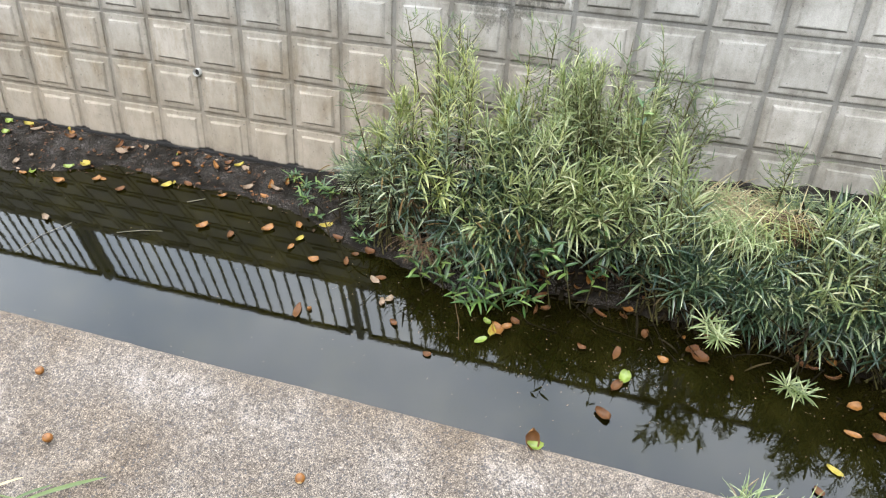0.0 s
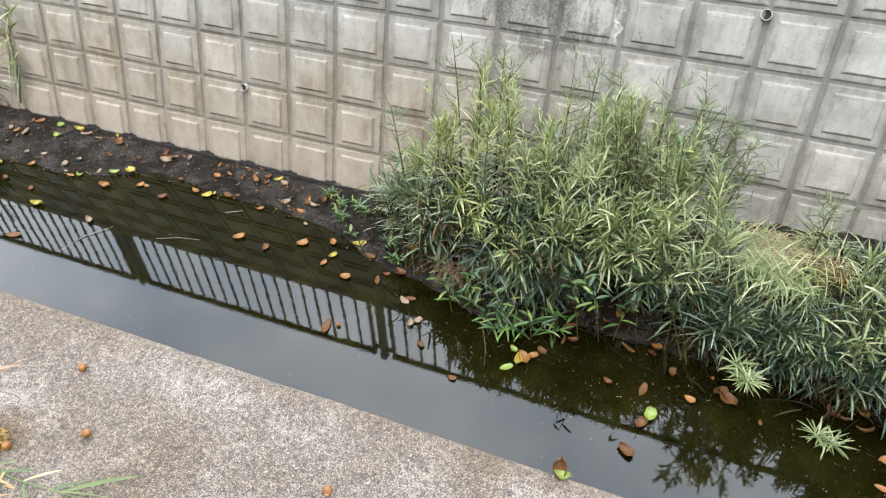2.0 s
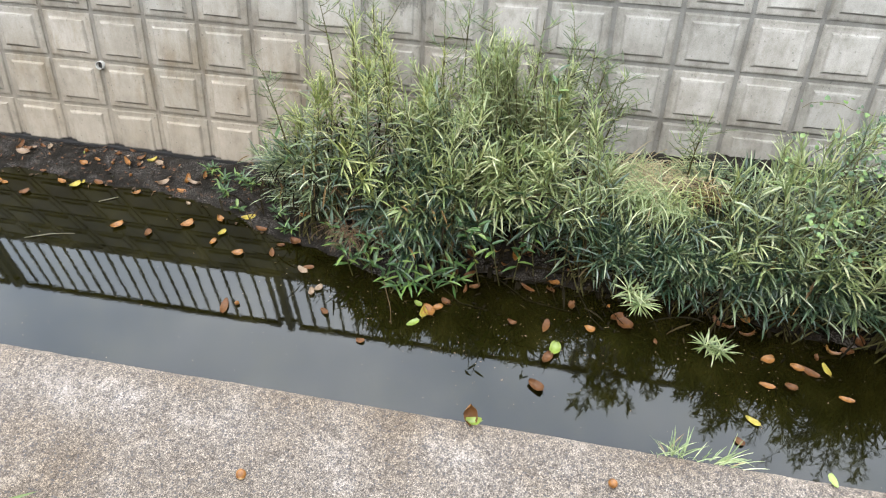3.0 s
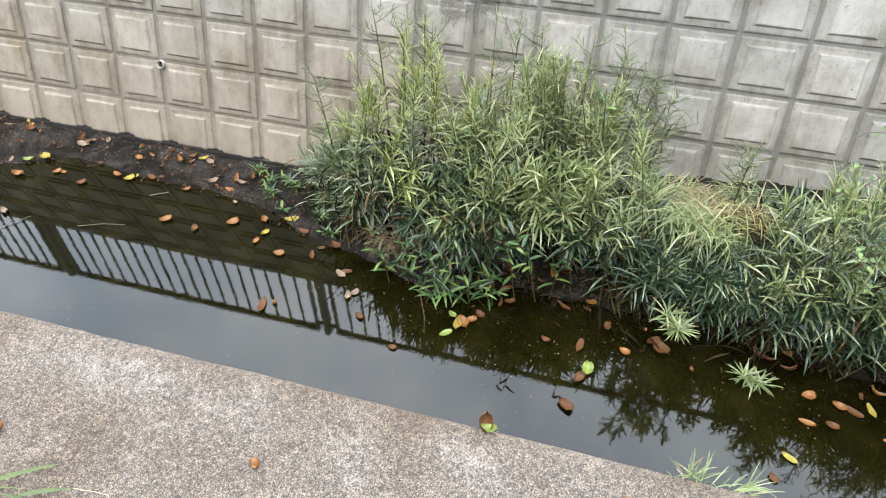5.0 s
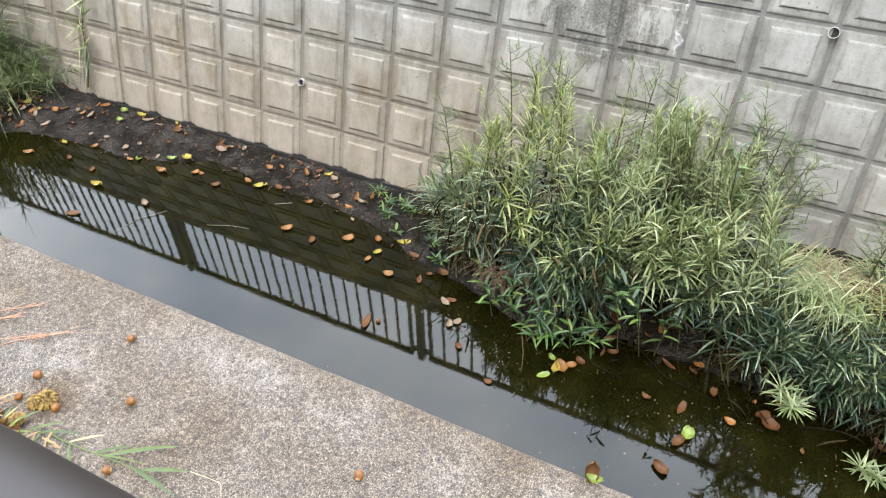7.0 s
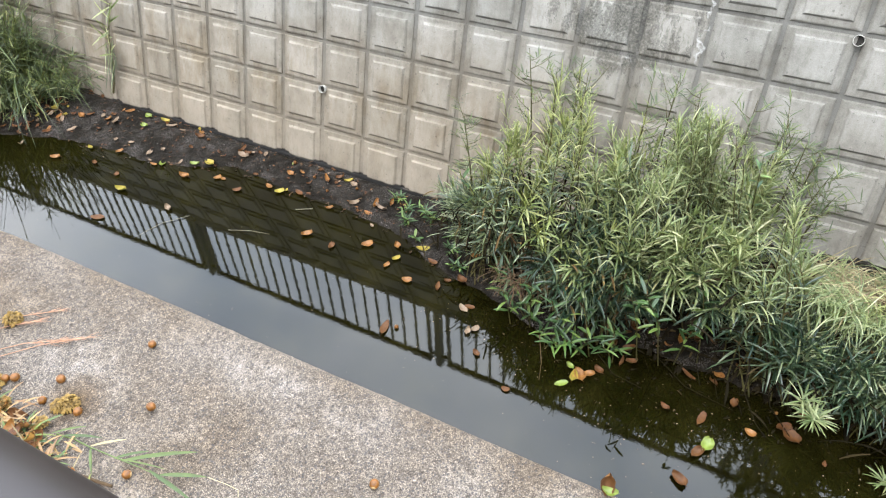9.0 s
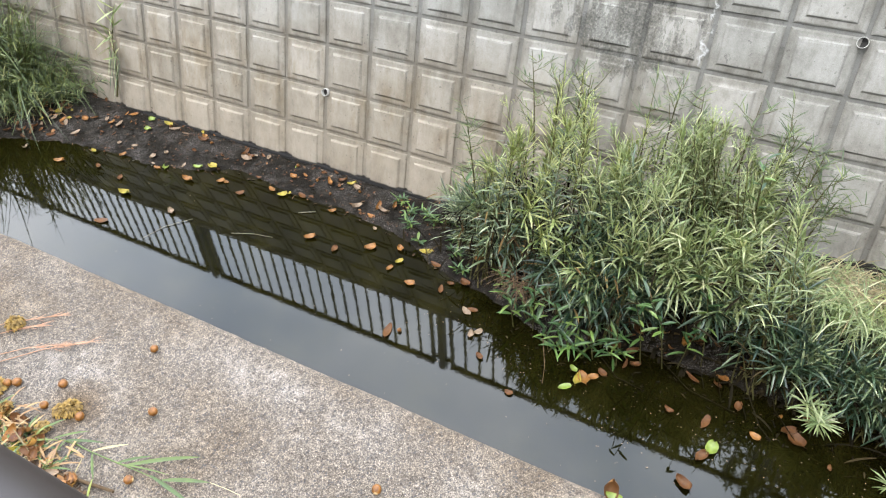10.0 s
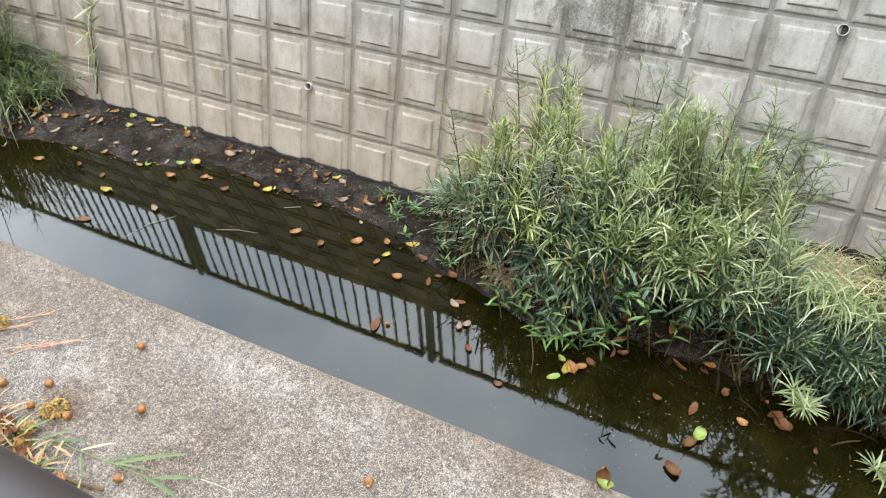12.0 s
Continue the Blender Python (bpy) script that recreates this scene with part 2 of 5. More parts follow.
def ledge_material():
    """Washed concrete: sand grains, open pores, ragged lime patches, brown stains and a brown edge."""
    m, n, l, b = material("washed_aggregate_concrete")
    co = world_coords(n)
    fine = node(n, "ShaderNodeTexVoronoi", Scale=900.0)
    l.new(co, fine.inputs["Vector"])
    grey = n.new("ShaderNodeSeparateXYZ")
    l.new(fine.outputs["Color"], grey.inputs[0])
    peb = node(n, "ShaderNodeTexVoronoi", Scale=230.0, Randomness=1.0)
    l.new(co, peb.inputs["Vector"])
    sand = noise_tex(n, l, co, 560, 4, 0.8)
    patch = noise_tex(n, l, co, 17, 8, 0.75)
    wide = noise_tex(n, l, co, 4.2, 5, 0.6)
    col = ramp(n, l, sand, [(0.37, (0.028, 0.025, 0.022)), (0.46, (0.084, 0.076, 0.067)), (0.55, (0.148, 0.135, 0.120)), (0.66, (0.29, 0.27, 0.245))])
    col = mix_rgb(n, l, col, ramp(n, l, grey.outputs["X"], [(0.0, (0.40, 0.39, 0.38)), (0.20, (0.90, 0.89, 0.88)), (0.80, (1.05, 1.04, 1.02)), (0.96, (1.6, 1.58, 1.53))]), 0.9, "MULTIPLY")
    col = mix_rgb(n, l, col, ramp(n, l, noise_tex(n, l, co, 130, 3, 0.7), [(0.36, (0.50, 0.49, 0.48)), (0.50, (1, 1, 1)), (0.64, (1.38, 1.37, 1.35))]), 0.7, "MULTIPLY")
    # ragged lime bloom
    bloom = ramp(n, l, patch, [(0.52, (0, 0, 0)), (0.74, (0.75, 0.75, 0.75))])
    col = mix_rgb(n, l, col, (0.33, 0.315, 0.295), mix_rgb(n, l, bloom, ramp(n, l, sand, [(0.40, (0.1, 0.1, 0.1)), (0.56, (1, 1, 1))]), 1.0, "MULTIPLY"))
    col = mix_rgb(n, l, col, ramp(n, l, wide, [(0.36, (0.60, 0.505, 0.41)), (0.52, (0.74, 0.665, 0.60)), (0.66, (0.80, 0.735, 0.69))]), 1.0, "MULTIPLY")
    # open pores
    pb = n.new("ShaderNodeSeparateXYZ")
    l.new(peb.outputs["Color"], pb.inputs[0])
    few = ramp(n, l, pb.outputs["Y"], [(0.60, (0, 0, 0)), (0.64, (1, 1, 1))])
    pore = mix_rgb(n, l, ramp(n, l, peb.outputs["Distance"], [(0.28, (1, 1, 1)), (0.45, (0, 0, 0))]), few, 1.0, "MULTIPLY")
    col = mix_rgb(n, l, col, (0.035, 0.033, 0.033), mix_rgb(n, l, pore, (0.8, 0.8, 0.8), 1.0, "MULTIPLY"))
    sep = n.new("ShaderNodeSeparateXYZ")
    l.new(co, sep.inputs[0])
    edge = node(n, "ShaderNodeMath")
    edge.operation = "MULTIPLY_ADD"
    l.new(patch, edge.inputs[0])
    edge.inputs[1].default_value = 0.10
    l.new(sep.outputs["Y"], edge.inputs[2])
    shift = node(n, "ShaderNodeMath")
    shift.operation = "ADD"
    l.new(edge.outputs[0], shift.inputs[0])
    shift.inputs[1].default_value = 2.0
    lich = ramp(n, l, shift.outputs[0], [(0.09, (0, 0, 0)), (0.16, (0.5, 0.5, 0.5))])
    col = mix_rgb(n, l, col, mix_rgb(n, l, col, (0.80, 0.68, 0.50), 1.0, "MULTIPLY"), lich)
    # a rotting flower head has stained the concrete round it
    off = n.new("ShaderNodeVectorMath")
    off.operation = "DISTANCE"
    l.new(co, off.inputs[0])
    off.inputs[1].default_value = (1.248, -2.150, LEDGE_Z)
    ring = node(n, "ShaderNodeMath")
    ring.operation = "MULTIPLY_ADD"
    l.new(patch, ring.inputs[0])
    ring.inputs[1].default_value = 0.06
    l.new(off.outputs["Value"], ring.inputs[2])
    stain = ramp(n, l, ring.outputs[0], [(0.035, (0.9, 0.9, 0.9)), (0.095, (0, 0, 0))])
    col = mix_rgb(n, l, col, mix_rgb(n, l, col, (0.66, 0.50, 0.30), 1.0, "MULTIPLY"), stain)
    l.new(col, b.inputs["Base Color"])
    b.inputs["Roughness"].default_value = 0.92
    b.inputs["Specular IOR Level"].default_value = 0.2
    bump(n, l, b, [(noise_tex(n, l, co, 24, 5), 0.4, 0.006), (sand, 0.5, 0.0012), (pore, 0.5, -0.002)])
    return m


M_LEDGE = ledge_material()


def mud_material():
    m, n, l, b = material("wet_black_mud")
    co = world_coords(n)
    a = noise_tex(n, l, co, 26, 8, 0.7)
    g = noise_tex(n, l, co, 150, 4, 0.6)
    col = ramp(n, l, a, [(0.3, (0.0040, 0.0032, 0.0022)), (0.55, (0.0105, 0.0085, 0.0062)), (0.8, (0.042, 0.034, 0.026))])
    chips = node(n, "ShaderNodeTexVoronoi", Scale=95.0)
    l.new(co, chips.inputs["Vector"])
    cb = n.new("ShaderNodeRGBToBW")
    l.new(chips.outputs["Color"], cb.inputs[0])
    bits = ramp(n, l, cb.outputs[0], [(0.90, (0, 0, 0)), (0.94, (1, 1, 1))])
    near = ramp(n, l, chips.outputs["Distance"], [(0.25, (1, 1, 1)), (0.33, (0, 0, 0))])
    col = mix_rgb(n, l, col, (0.07, 0.055, 0.040), mix_rgb(n, l, bits, near, 1.0, "MULTIPLY"))
    # drier patches of grey grit
    grit = mix_rgb(n, l, ramp(n, l, noise_tex(n, l, co, 170, 3, 0.7), [(0.50, (0, 0, 0)), (0.60, (1, 1, 1))]), ramp(n, l, noise_tex(n, l, co, 6, 5, 0.65), [(0.44, (0, 0, 0)), (0.60, (1, 1, 1))]), 1.0, "MULTIPLY")
    col = mix_rgb(n, l, col, (0.085, 0.074, 0.066), grit)
    l.new(col, b.inputs["Base Color"])
    l.new(ramp(n, l, a, [(0.35, (0.3, 0.3, 0.3)), (0.6, (0.8, 0.8, 0.8))]), b.inputs["Roughness"])
    b.inputs["Specular IOR Level"].default_value = 0.05
    bump(n, l, b, [(a, 0.8, 0.02), (g, 0.6, 0.004), (near, 0.3, 0.003)])
    return m


M_MUD = mud_material()


def water_material():
    """Still, murky water: a dark body with a mirror skin and faint ripples."""
    m, n, l, b = material("murky_still_water")
    co = world_coords(n)
    murk = noise_tex(n, l, co, 5.5, 7, 0.68)
    l.new(ramp(n, l, murk, [(0.36, (0.0028, 0.0024, 0.0004)), (0.50, (0.0046, 0.0040, 0.0007)), (0.68, (0.0090, 0.0076, 0.0016))]), b.inputs["Base Color"])
    b.inputs["Roughness"].default_value = 0.015
    b.inputs["IOR"].default_value = 1.36
    bump(n, l, b, [(noise_tex(n, l, co, 95, 2, 0.5), 0.015, 0.003), (noise_tex(n, l, co, 30, 2, 0.5), 0.008, 0.004), (noise_tex(n, l, co, 5, 2, 0.4), 0.03, 0.01)])
    return m


M_WATER = water_material()


def leaf_material(name, stops, rough=0.42, glow=0.22, scale=60, spots=None, sheen=0.5):
    """A leaf with a colour of its own for each blade, fine streaks, gloss, and light that comes through it."""
    m, n, l, b = material(name)
    geo = n.new("ShaderNodeNewGeometry")
    col = ramp(n, l, geo.outputs["Random Per Island"], stops)
    place = site_coords(n, geo)
    fine = noise_tex(n, l, place, scale, 4, 0.6)
    col = mix_rgb(n, l, col, ramp(n, l, fine, [(0.3, (0.72, 0.72, 0.70)), (0.7, (1.22, 1.20, 1.14))]), 1.0, "MULTIPLY")
    if spots:
        s = ramp(n, l, noise_tex(n, l, place, 130, 3, 0.6), [(0.58, (0, 0, 0)), (0.66, (1, 1, 1))])
        col = mix_rgb(n, l, col, spots, s)
    l.new(col, b.inputs["Base Color"])
    b.inputs["Roughness"].default_value = rough
    b.inputs["Specular IOR Level"].default_value = sheen
    bump(n, l, b, [(fine, 0.25, 0.002)])
    if glow:
        t = n.new("ShaderNodeBsdfTranslucent")
        l.new(mix_rgb(n, l, col, (1.9, 1.8, 0.9), 1.0, "MULTIPLY"), t.inputs["Color"])
        mx = n.new("ShaderNodeMixShader")
        mx.inputs[0].default_value = glow
        l.new(b.outputs[0], mx.inputs[1])
        l.new(t.outputs[0], mx.inputs[2])
        l.new(mx.outputs[0], n["Material Output"].inputs["Surface"])
    return m


M_LEAF = leaf_material("dark_willowy_leaf", [(0.0, (0.020, 0.040, 0.022)), (0.30, (0.043, 0.071, 0.033)), (0.60, (0.105, 0.138, 0.063)), (0.85, (0.195, 0.228, 0.125)), (1.0, (0.40, 0.42, 0.27))], 0.36, 0.17, sheen=0.8)
M_SHOOT = leaf_material("pale_young_leaf", [(0.0, (0.085, 0.118, 0.044)), (0.5, (0.155, 0.190, 0.080)), (0.85, (0.250, 0.275, 0.140)), (1.0, (0.36, 0.36, 0.23))], 0.42, 0.25)
# older leaves, with the shade below the crown put into their colour
M_MATURE_SHADE = leaf_material("mature_shaded_leaf", [(0.0, (0.010, 0.026, 0.016)), (0.4, (0.024, 0.048, 0.026)), (0.75, (0.050, 0.078, 0.040)), (1.0, (0.115, 0.140, 0.075))], 0.36, 0.2)
M_THREAD = leaf_material("yellow_green_thread_leaf", [(0.0, (0.080, 0.108, 0.030)), (0.5, (0.165, 0.196, 0.068)), (0.85, (0.270, 0.288, 0.120)), (1.0, (0.37, 0.36, 0.19))], 0.45, 0.25)
M_FRESH = leaf_material("bright_green_leaf", [(0.0, (0.016, 0.040, 0.012)), (0.5, (0.042, 0.086, 0.020)), (0.85, (0.088, 0.150, 0.034)), (1.0, (0.14, 0.20, 0.05))])
M_GRASS = leaf_material("plain_green_grass", [(0.0, (0.026, 0.048, 0.006)), (0.7, (0.055, 0.082, 0.010)), (1.0, (0.12, 0.13, 0.018))], 0.5, 0.12)
M_STRAW = leaf_material("dry_straw", [(0.0, (0.12, 0.09, 0.045)), (0.5, (0.22, 0.175, 0.09)), (1.0, (0.32, 0.27, 0.16))], 0.7, 0.1)
M_FALL_ORANGE = leaf_material("fallen_leaf_orange", [(0.0, (0.085, 0.026, 0.009)), (0.5, (0.180, 0.072, 0.016)), (1.0, (0.27, 0.145, 0.036))], 0.45, 0.08, 80, (0.075, 0.026, 0.012), 0.35)
M_FALL_BROWN = leaf_material("fallen_leaf_brown", [(0.0, (0.030, 0.012, 0.006)), (0.5, (0.078, 0.031, 0.010)), (1.0, (0.145, 0.068, 0.022))], 0.5, 0.06, 80, (0.07, 0.03, 0.02), 0.2)
M_FALL_YELLOW = leaf_material("fallen_leaf_yellow", [(0.0, (0.26, 0.155, 0.030)), (0.5, (0.27, 0.205, 0.038)), (1.0, (0.20, 0.22, 0.040))], 0.42, 0.12, 70, (0.30, 0.16, 0.03), 0.2)
M_FALL_GREEN = leaf_material("fallen_leaf_green", [(0.0, (0.10, 0.15, 0.022)), (1.0, (0.19, 0.23, 0.04))], 0.4, 0.15, 70)
M_LITTER = leaf_material("dark_leaf_litter", [(0.0, (0.025, 0.016, 0.011)), (0.7, (0.045, 0.026, 0.014)), (1.0, (0.095, 0.056, 0.030))], 0.6, 0, sheen=0.12)
M_FALL_PALE = leaf_material("fallen_leaf_bleached", [(0.0, (0.10, 0.062, 0.036)), (1.0, (0.20, 0.14, 0.09))], 0.6, 0.06, 80, (0.22, 0.14, 0.09))


def plain_material(name, a, c, rough, scale=40, metal=0.0, depth=0.002, spec=0.5):
    m, n, l, b = material(name)
    co = n.new("ShaderNodeTexCoord").outputs["Object"]
    f = noise_tex(n, l, co, scale, 5, 0.6)
    l.new(ramp(n, l, f, [(0.3, a), (0.7, c)]), b.inputs["Base Color"])
    b.inputs["Roughness"].default_value, b.inputs["Metallic"].default_value = rough, metal
    b.inputs["Specular IOR Level"].default_value = spec
    bump(n, l, b, [(f, 0.25, depth)])
    return m


M_STEM = plain_material("brown_green_stem", (0.028, 0.027, 0.009), (0.075, 0.064, 0.022), 0.7, 60, spec=0.12)
M_BLADE = leaf_material("dark_arching_grass", [(0.0, (0.018, 0.031, 0.007)), (0.6, (0.052, 0.073, 0.016)), (0.9, (0.12, 0.142, 0.036)), (1.0, (0.21, 0.20, 0.075))], 0.55, 0.10)
# dead stalks, coloured near-black so that they also give the shade around them
M_DEAD_SHADE = leaf_material("dead_stalk_in_shade", [(0.0, (0.006, 0.005, 0.003)), (0.85, (0.014, 0.011, 0.006)), (1.0, (0.05, 0.036, 0.018))], 0.95, 0, sheen=0.04)
M_WITHER = leaf_material("withered_brown_leaf", [(0.0, (0.030, 0.016, 0.007)), (0.5, (0.070, 0.042, 0.016)), (0.85, (0.15, 0.10, 0.040)), (1.0, (0.24, 0.18, 0.08))], 0.7, 0.1, sheen=0.15)
M_TWIG = plain_material("dead_twig", (0.040, 0.024, 0.012), (0.095, 0.062, 0.034), 0.8, 90, spec=0.12)
M_NUT = plain_material("brown_acorn_shell", (0.060, 0.022, 0.004), (0.165, 0.064, 0.010), 0.36, 140, 0, 0.0006, 0.3)
M_SCAR = plain_material("acorn_scar", (0.24, 0.15, 0.06), (0.36, 0.24, 0.11), 0.8, 200)
M_HUSK = plain_material("mossy_dry_husk", (0.055, 0.030, 0.005), (0.23, 0.135, 0.022), 0.8, 120)
M_PIPE = plain_material("weathered_grey_pvc", (0.26, 0.25, 0.22), (0.36, 0.345, 0.31), 0.5, 60)
M_PIPE_IN = plain_material("pipe_bore_shade", (0.008, 0.007, 0.006), (0.022, 0.020, 0.017), 0.9, 60)
M_RAIL = plain_material("dark_brown_painted_steel", (0.0120, 0.0082, 0.0070), (0.0155, 0.0108, 0.0092), 0.42, 30, 0.0, 0.0003, 0.3)
M_FENCE = plain_material("dark_green_painted_steel", (0.014, 0.018, 0.012), (0.022, 0.026, 0.018), 0.5, 30)
M_PALE_TWIG = plain_material("bleached_twig", (0.09, 0.078, 0.052), (0.16, 0.14, 0.10), 0.8, 90)
M_STONE = plain_material("grey_pebble", (0.03, 0.027, 0.023), (0.12, 0.11, 0.095), 0.7, 50)
M_NEEDLE = leaf_material("red_brown_dry_stalk", [(0.0, (0.13, 0.065, 0.022)), (1.0, (0.26, 0.16, 0.06))], 0.6, 0.05)
M_REDSTALK = leaf_material("reddish_feather_stalk", [(0.0, (0.17, 0.075, 0.036)), (1.0, (0.28, 0.15, 0.085))], 0.7, 0.05)
M_SOIL = plain_material("earth_and_turf", (0.05, 0.055, 0.025), (0.13, 0.12, 0.06), 0.95, 9, 0, 0.02)


# ---------------------------------------------------------------- mesh helpers
def mesh_object(name, verts, faces, mat, parent=None, smooth=False, label=""):
    me = bpy.data.meshes.new(name)
    me.from_pydata([tuple(v) for v in verts], [], faces)
    me.materials.append(mat)
    if smooth:
        me.polygons.foreach_set("use_smooth", [True] * len(me.polygons))
    me.update()
    ob = new(name, me)
    if parent:
        ob.parent = parent
    return tagged(ob, label)


def empty(name, m=None):
    ob = new(name)
    ob.empty_display_size = 0.05
    if m:
        ob.matrix_world = m
    return ob


class Shape:
    """Vertices and faces gathered for one mesh."""

    def __init__(self):
        self.v, self.f = [], []

    def tube(self, points, radii, sides=5, caps=True):
        pts = [Vector(p) for p in points]
        base = len(self.v)
        up = Vector((0.31, 0.87, 0.38))
        for i, p in enumerate(pts):
            d = (pts[min(i + 1, len(pts) - 1)] - pts[max(i - 1, 0)]).normalized()
            s = d.cross(up)
            s = s.normalized() if s.length > 1e-4 else Vector((1, 0, 0))
            u = s.cross(d)
            r = radii[i] if isinstance(radii, (list, tuple)) else radii
            for k in range(sides):
                a = 2 * math.pi * k / sides
                self.v.append(p + s * (r * math.cos(a)) + u * (r * math.sin(a)))
        for i in range(len(pts) - 1):
            for k in range(sides):
                a, b = base + i * sides + k, base + i * sides + (k + 1) % sides
                self.f.append((a, b, b + sides, a + sides))
        if caps:
            self.f.append(tuple(base + k for k in reversed(range(sides))))
            self.f.append(tuple(base + (len(pts) - 1) * sides + k for k in range(sides)))

    def blade(self, base, way, length, width, droop=0.5, fold=0.25, steps=4, twist=0.0):
        """A lance-shaped leaf folded along its midrib and bending down towards its tip."""
        p, d = Vector(base), Vector(way).normalized()
        side = d.cross(Vector((0, 0, 1)))
        side = side.normalized() if side.length > 1e-3 else Vector((1, 0, 0))
        if twist:
            side = Matrix.Rotation(twist, 3, d) @ side
        start = len(self.v)
        for i in range(steps + 1):
            t = i / steps
            w = width * 0.5 * (math.sin(math.pi * min(1.0, t * 0.86 + 0.12)) ** 0.85 if i < steps else 0.0)
            up = side.cross(d)
            if i == steps:
                self.v.append(p.copy())
            else:
                self.v += [p + side * w + up * (fold * w), p.copy(), p - side * w + up * (fold * w)]
            d = (d + Vector((0, 0, -droop / steps))).normalized()
            side = (side - d * side.dot(d)).normalized()
            p = p + d * (length / steps)
        for i in range(steps - 1):
            a = start + 3 * i
            self.f += [(a, a + 1, a + 4, a + 3), (a + 1, a + 2, a + 5, a + 4)]
        a = start + 3 * (steps - 1)
        self.f += [(a, a + 1, a + 3), (a + 1, a + 2, a + 3)]

    def lathe(self, profile, sides=14, m=None):
        """Turns (radius, height) pairs round z."""
        base = len(self.v)
        for r, z in profile:
            for k in range(sides):
                a = 2 * math.pi * k / sides
                q = Vector((r * math.cos(a), r * math.sin(a), z))
                self.v.append(m @ q if m else q)
        for i in range(len(profile) - 1):
            for k in range(sides):
                a, b = base + i * sides + k, base + i * sides + (k + 1) % sides
                self.f.append((a, b, b + sides, a + sides))

    def box(self, lo, hi, bevel=0.0):
        x0, y0, z0 = lo
        x1, y1, z1 = hi
        i = len(self.v)
        c = bevel
        for z, k in ((z0, c), (z0 + c, 0), (z1 - c, 0), (z1, c)):
            self.v += [Vector(q) for q in ((x0 + k, y0 + k, z), (x1 - k, y0 + k, z), (x1 - k, y1 - k, z), (x0 + k, y1 - k, z))]
        for r in range(3):
            for k in range(4):
                a, b = i + 4 * r + k, i + 4 * r + (k + 1) % 4
                self.f.append((a, b, b + 4, a + 4))
        self.f += [(i + 3, i + 2, i + 1, i), (i + 12, i + 13, i + 14, i + 15)]

    def put(self, name, mat, parent=None, smooth=False, label=""):
        return mesh_object(name, self.v, self.f, mat, parent, smooth, label)


rng = random.Random(7)

# ---------------------------------------------------------------- the ground, one sheet with the channel in it
g = Shape()
profile = [(-400, 1.24), (-30, 1.24), (-2.7, 1.275), (-2.35, 1.28), (-2.32, 0.8), (-2.32, -0.45), (0.42, -0.45), (0.50, 1.0), (0.56, GROUND_Z), (30, GROUND_Z), (400, GROUND_Z)]
for x in (-400, -30, -6, 8, 30, 400):
    g.v += [Vector((x, y, z)) for y, z in profile]
for i in range(5):
    for k in range(len(profile) - 1):
        a = i * len(profile) + k
        g.f.append((a, a + len(profile), a + len(profile) + 1, a + 1))
tagged(g.put("ground", M_SOIL), "earth and turf on both banks of the channel", "ground", kind="structure")

# water
w = Shape()
NX, NY = 40, 8
for i in range(NX + 1):
    for k in range(NY + 1):
        w.v.append(Vector((-14 + 30 * i / NX, -2.1 + 2.3 * k / NY, 0.0)))
for i in range(NX):
    for k in range(NY):
        a = i * (NY + 1) + k
        w.f.append((a, a + NY + 1, a + NY + 2, a + 1))
tagged(w.put("water", M_WATER), "dark still water of a narrow drainage channel", "water", kind="structure")


# mud bank: its edge against the water and its height at the wall, along the channel
def along(x, table):
    xs, vs = zip(*table)
    return float(np.interp(x, xs, vs))


EDGE = [(-14, -0.700), (-2.084, -0.650), (-1.576, -0.516), (-1.241, -0.461), (-0.844, -0.427), (-0.65, -0.379), (-0.403, -0.268), (-0.034, -0.307), (0.349, -0.309), (0.515, -0.322), (0.664, -0.367), (0.833, -0.441), (1.213, -0.543), (1.54, -0.640), (1.912, -0.535), (2.379, -0.535), (2.659, -0.545), (2.936, -0.600), (3.299, -0.630), (16, -0.720)]
RISE = [(-14, 0.06), (-1.9, 0.05), (-1.2, 0.018), (0.6, 0.014), (1.0, 0.05), (1.8, 0.16), (2.3, 0.25), (2.8, 0.30), (16, 0.32)]


def mud_z(x, y):
    e = along(x, EDGE) + 0.035 * noise.noise((x * 3.1, 4.2, 0)) + 0.02 * noise.noise((x * 11, 1.2, 0))
    s = (y - e) / (-0.03 - e)
    lump = 0.010 * noise.noise((x * 9, y * 9, 0)) + 0.005 * noise.noise((x * 31, y * 31, 2))
    if x < 1.2:
        lump *= min(1, max(0.12, (-0.07 - y) / 0.07))
    if s < 0:
        return 0.16 * s + 0.3 * lump - 0.004
    # a wet gap where the mud has shrunk from the wall
    gap = 0.014 * min(1, max(0, (y + 0.092 + 0.014 * noise.noise((x * 7, 9, 0))) / 0.022)) if x < 1.2 else 0
    return along(x, RISE) * min(1, s) ** 0.9 + lump * min(1, s * 4 + 0.3) + 0.002 - gap


def grid(name, x0, x1, y0, y1, nx, ny, height, mat):
    s = Shape()
    for i in range(nx + 1):
        x = x0 + (x1 - x0) * i / nx
        for k in range(ny + 1):
            y = y0 + (y1 - y0) * k / ny
            s.v.append(Vector((x, y, height(x, y))))
    for i in range(nx):
        for k in range(ny):
            a = i * (ny + 1) + k
            s.f.append((a, a + ny + 1, a + ny + 2, a + 1))
    return s.put(name, mat, smooth=True)


tagged(grid("mud_bank", -9.0, 10.0, -1.1, 0.03, 950, 110, mud_z, M_MUD), "wet black mud bank along the foot of the wall", "mud bank", kind="structure")

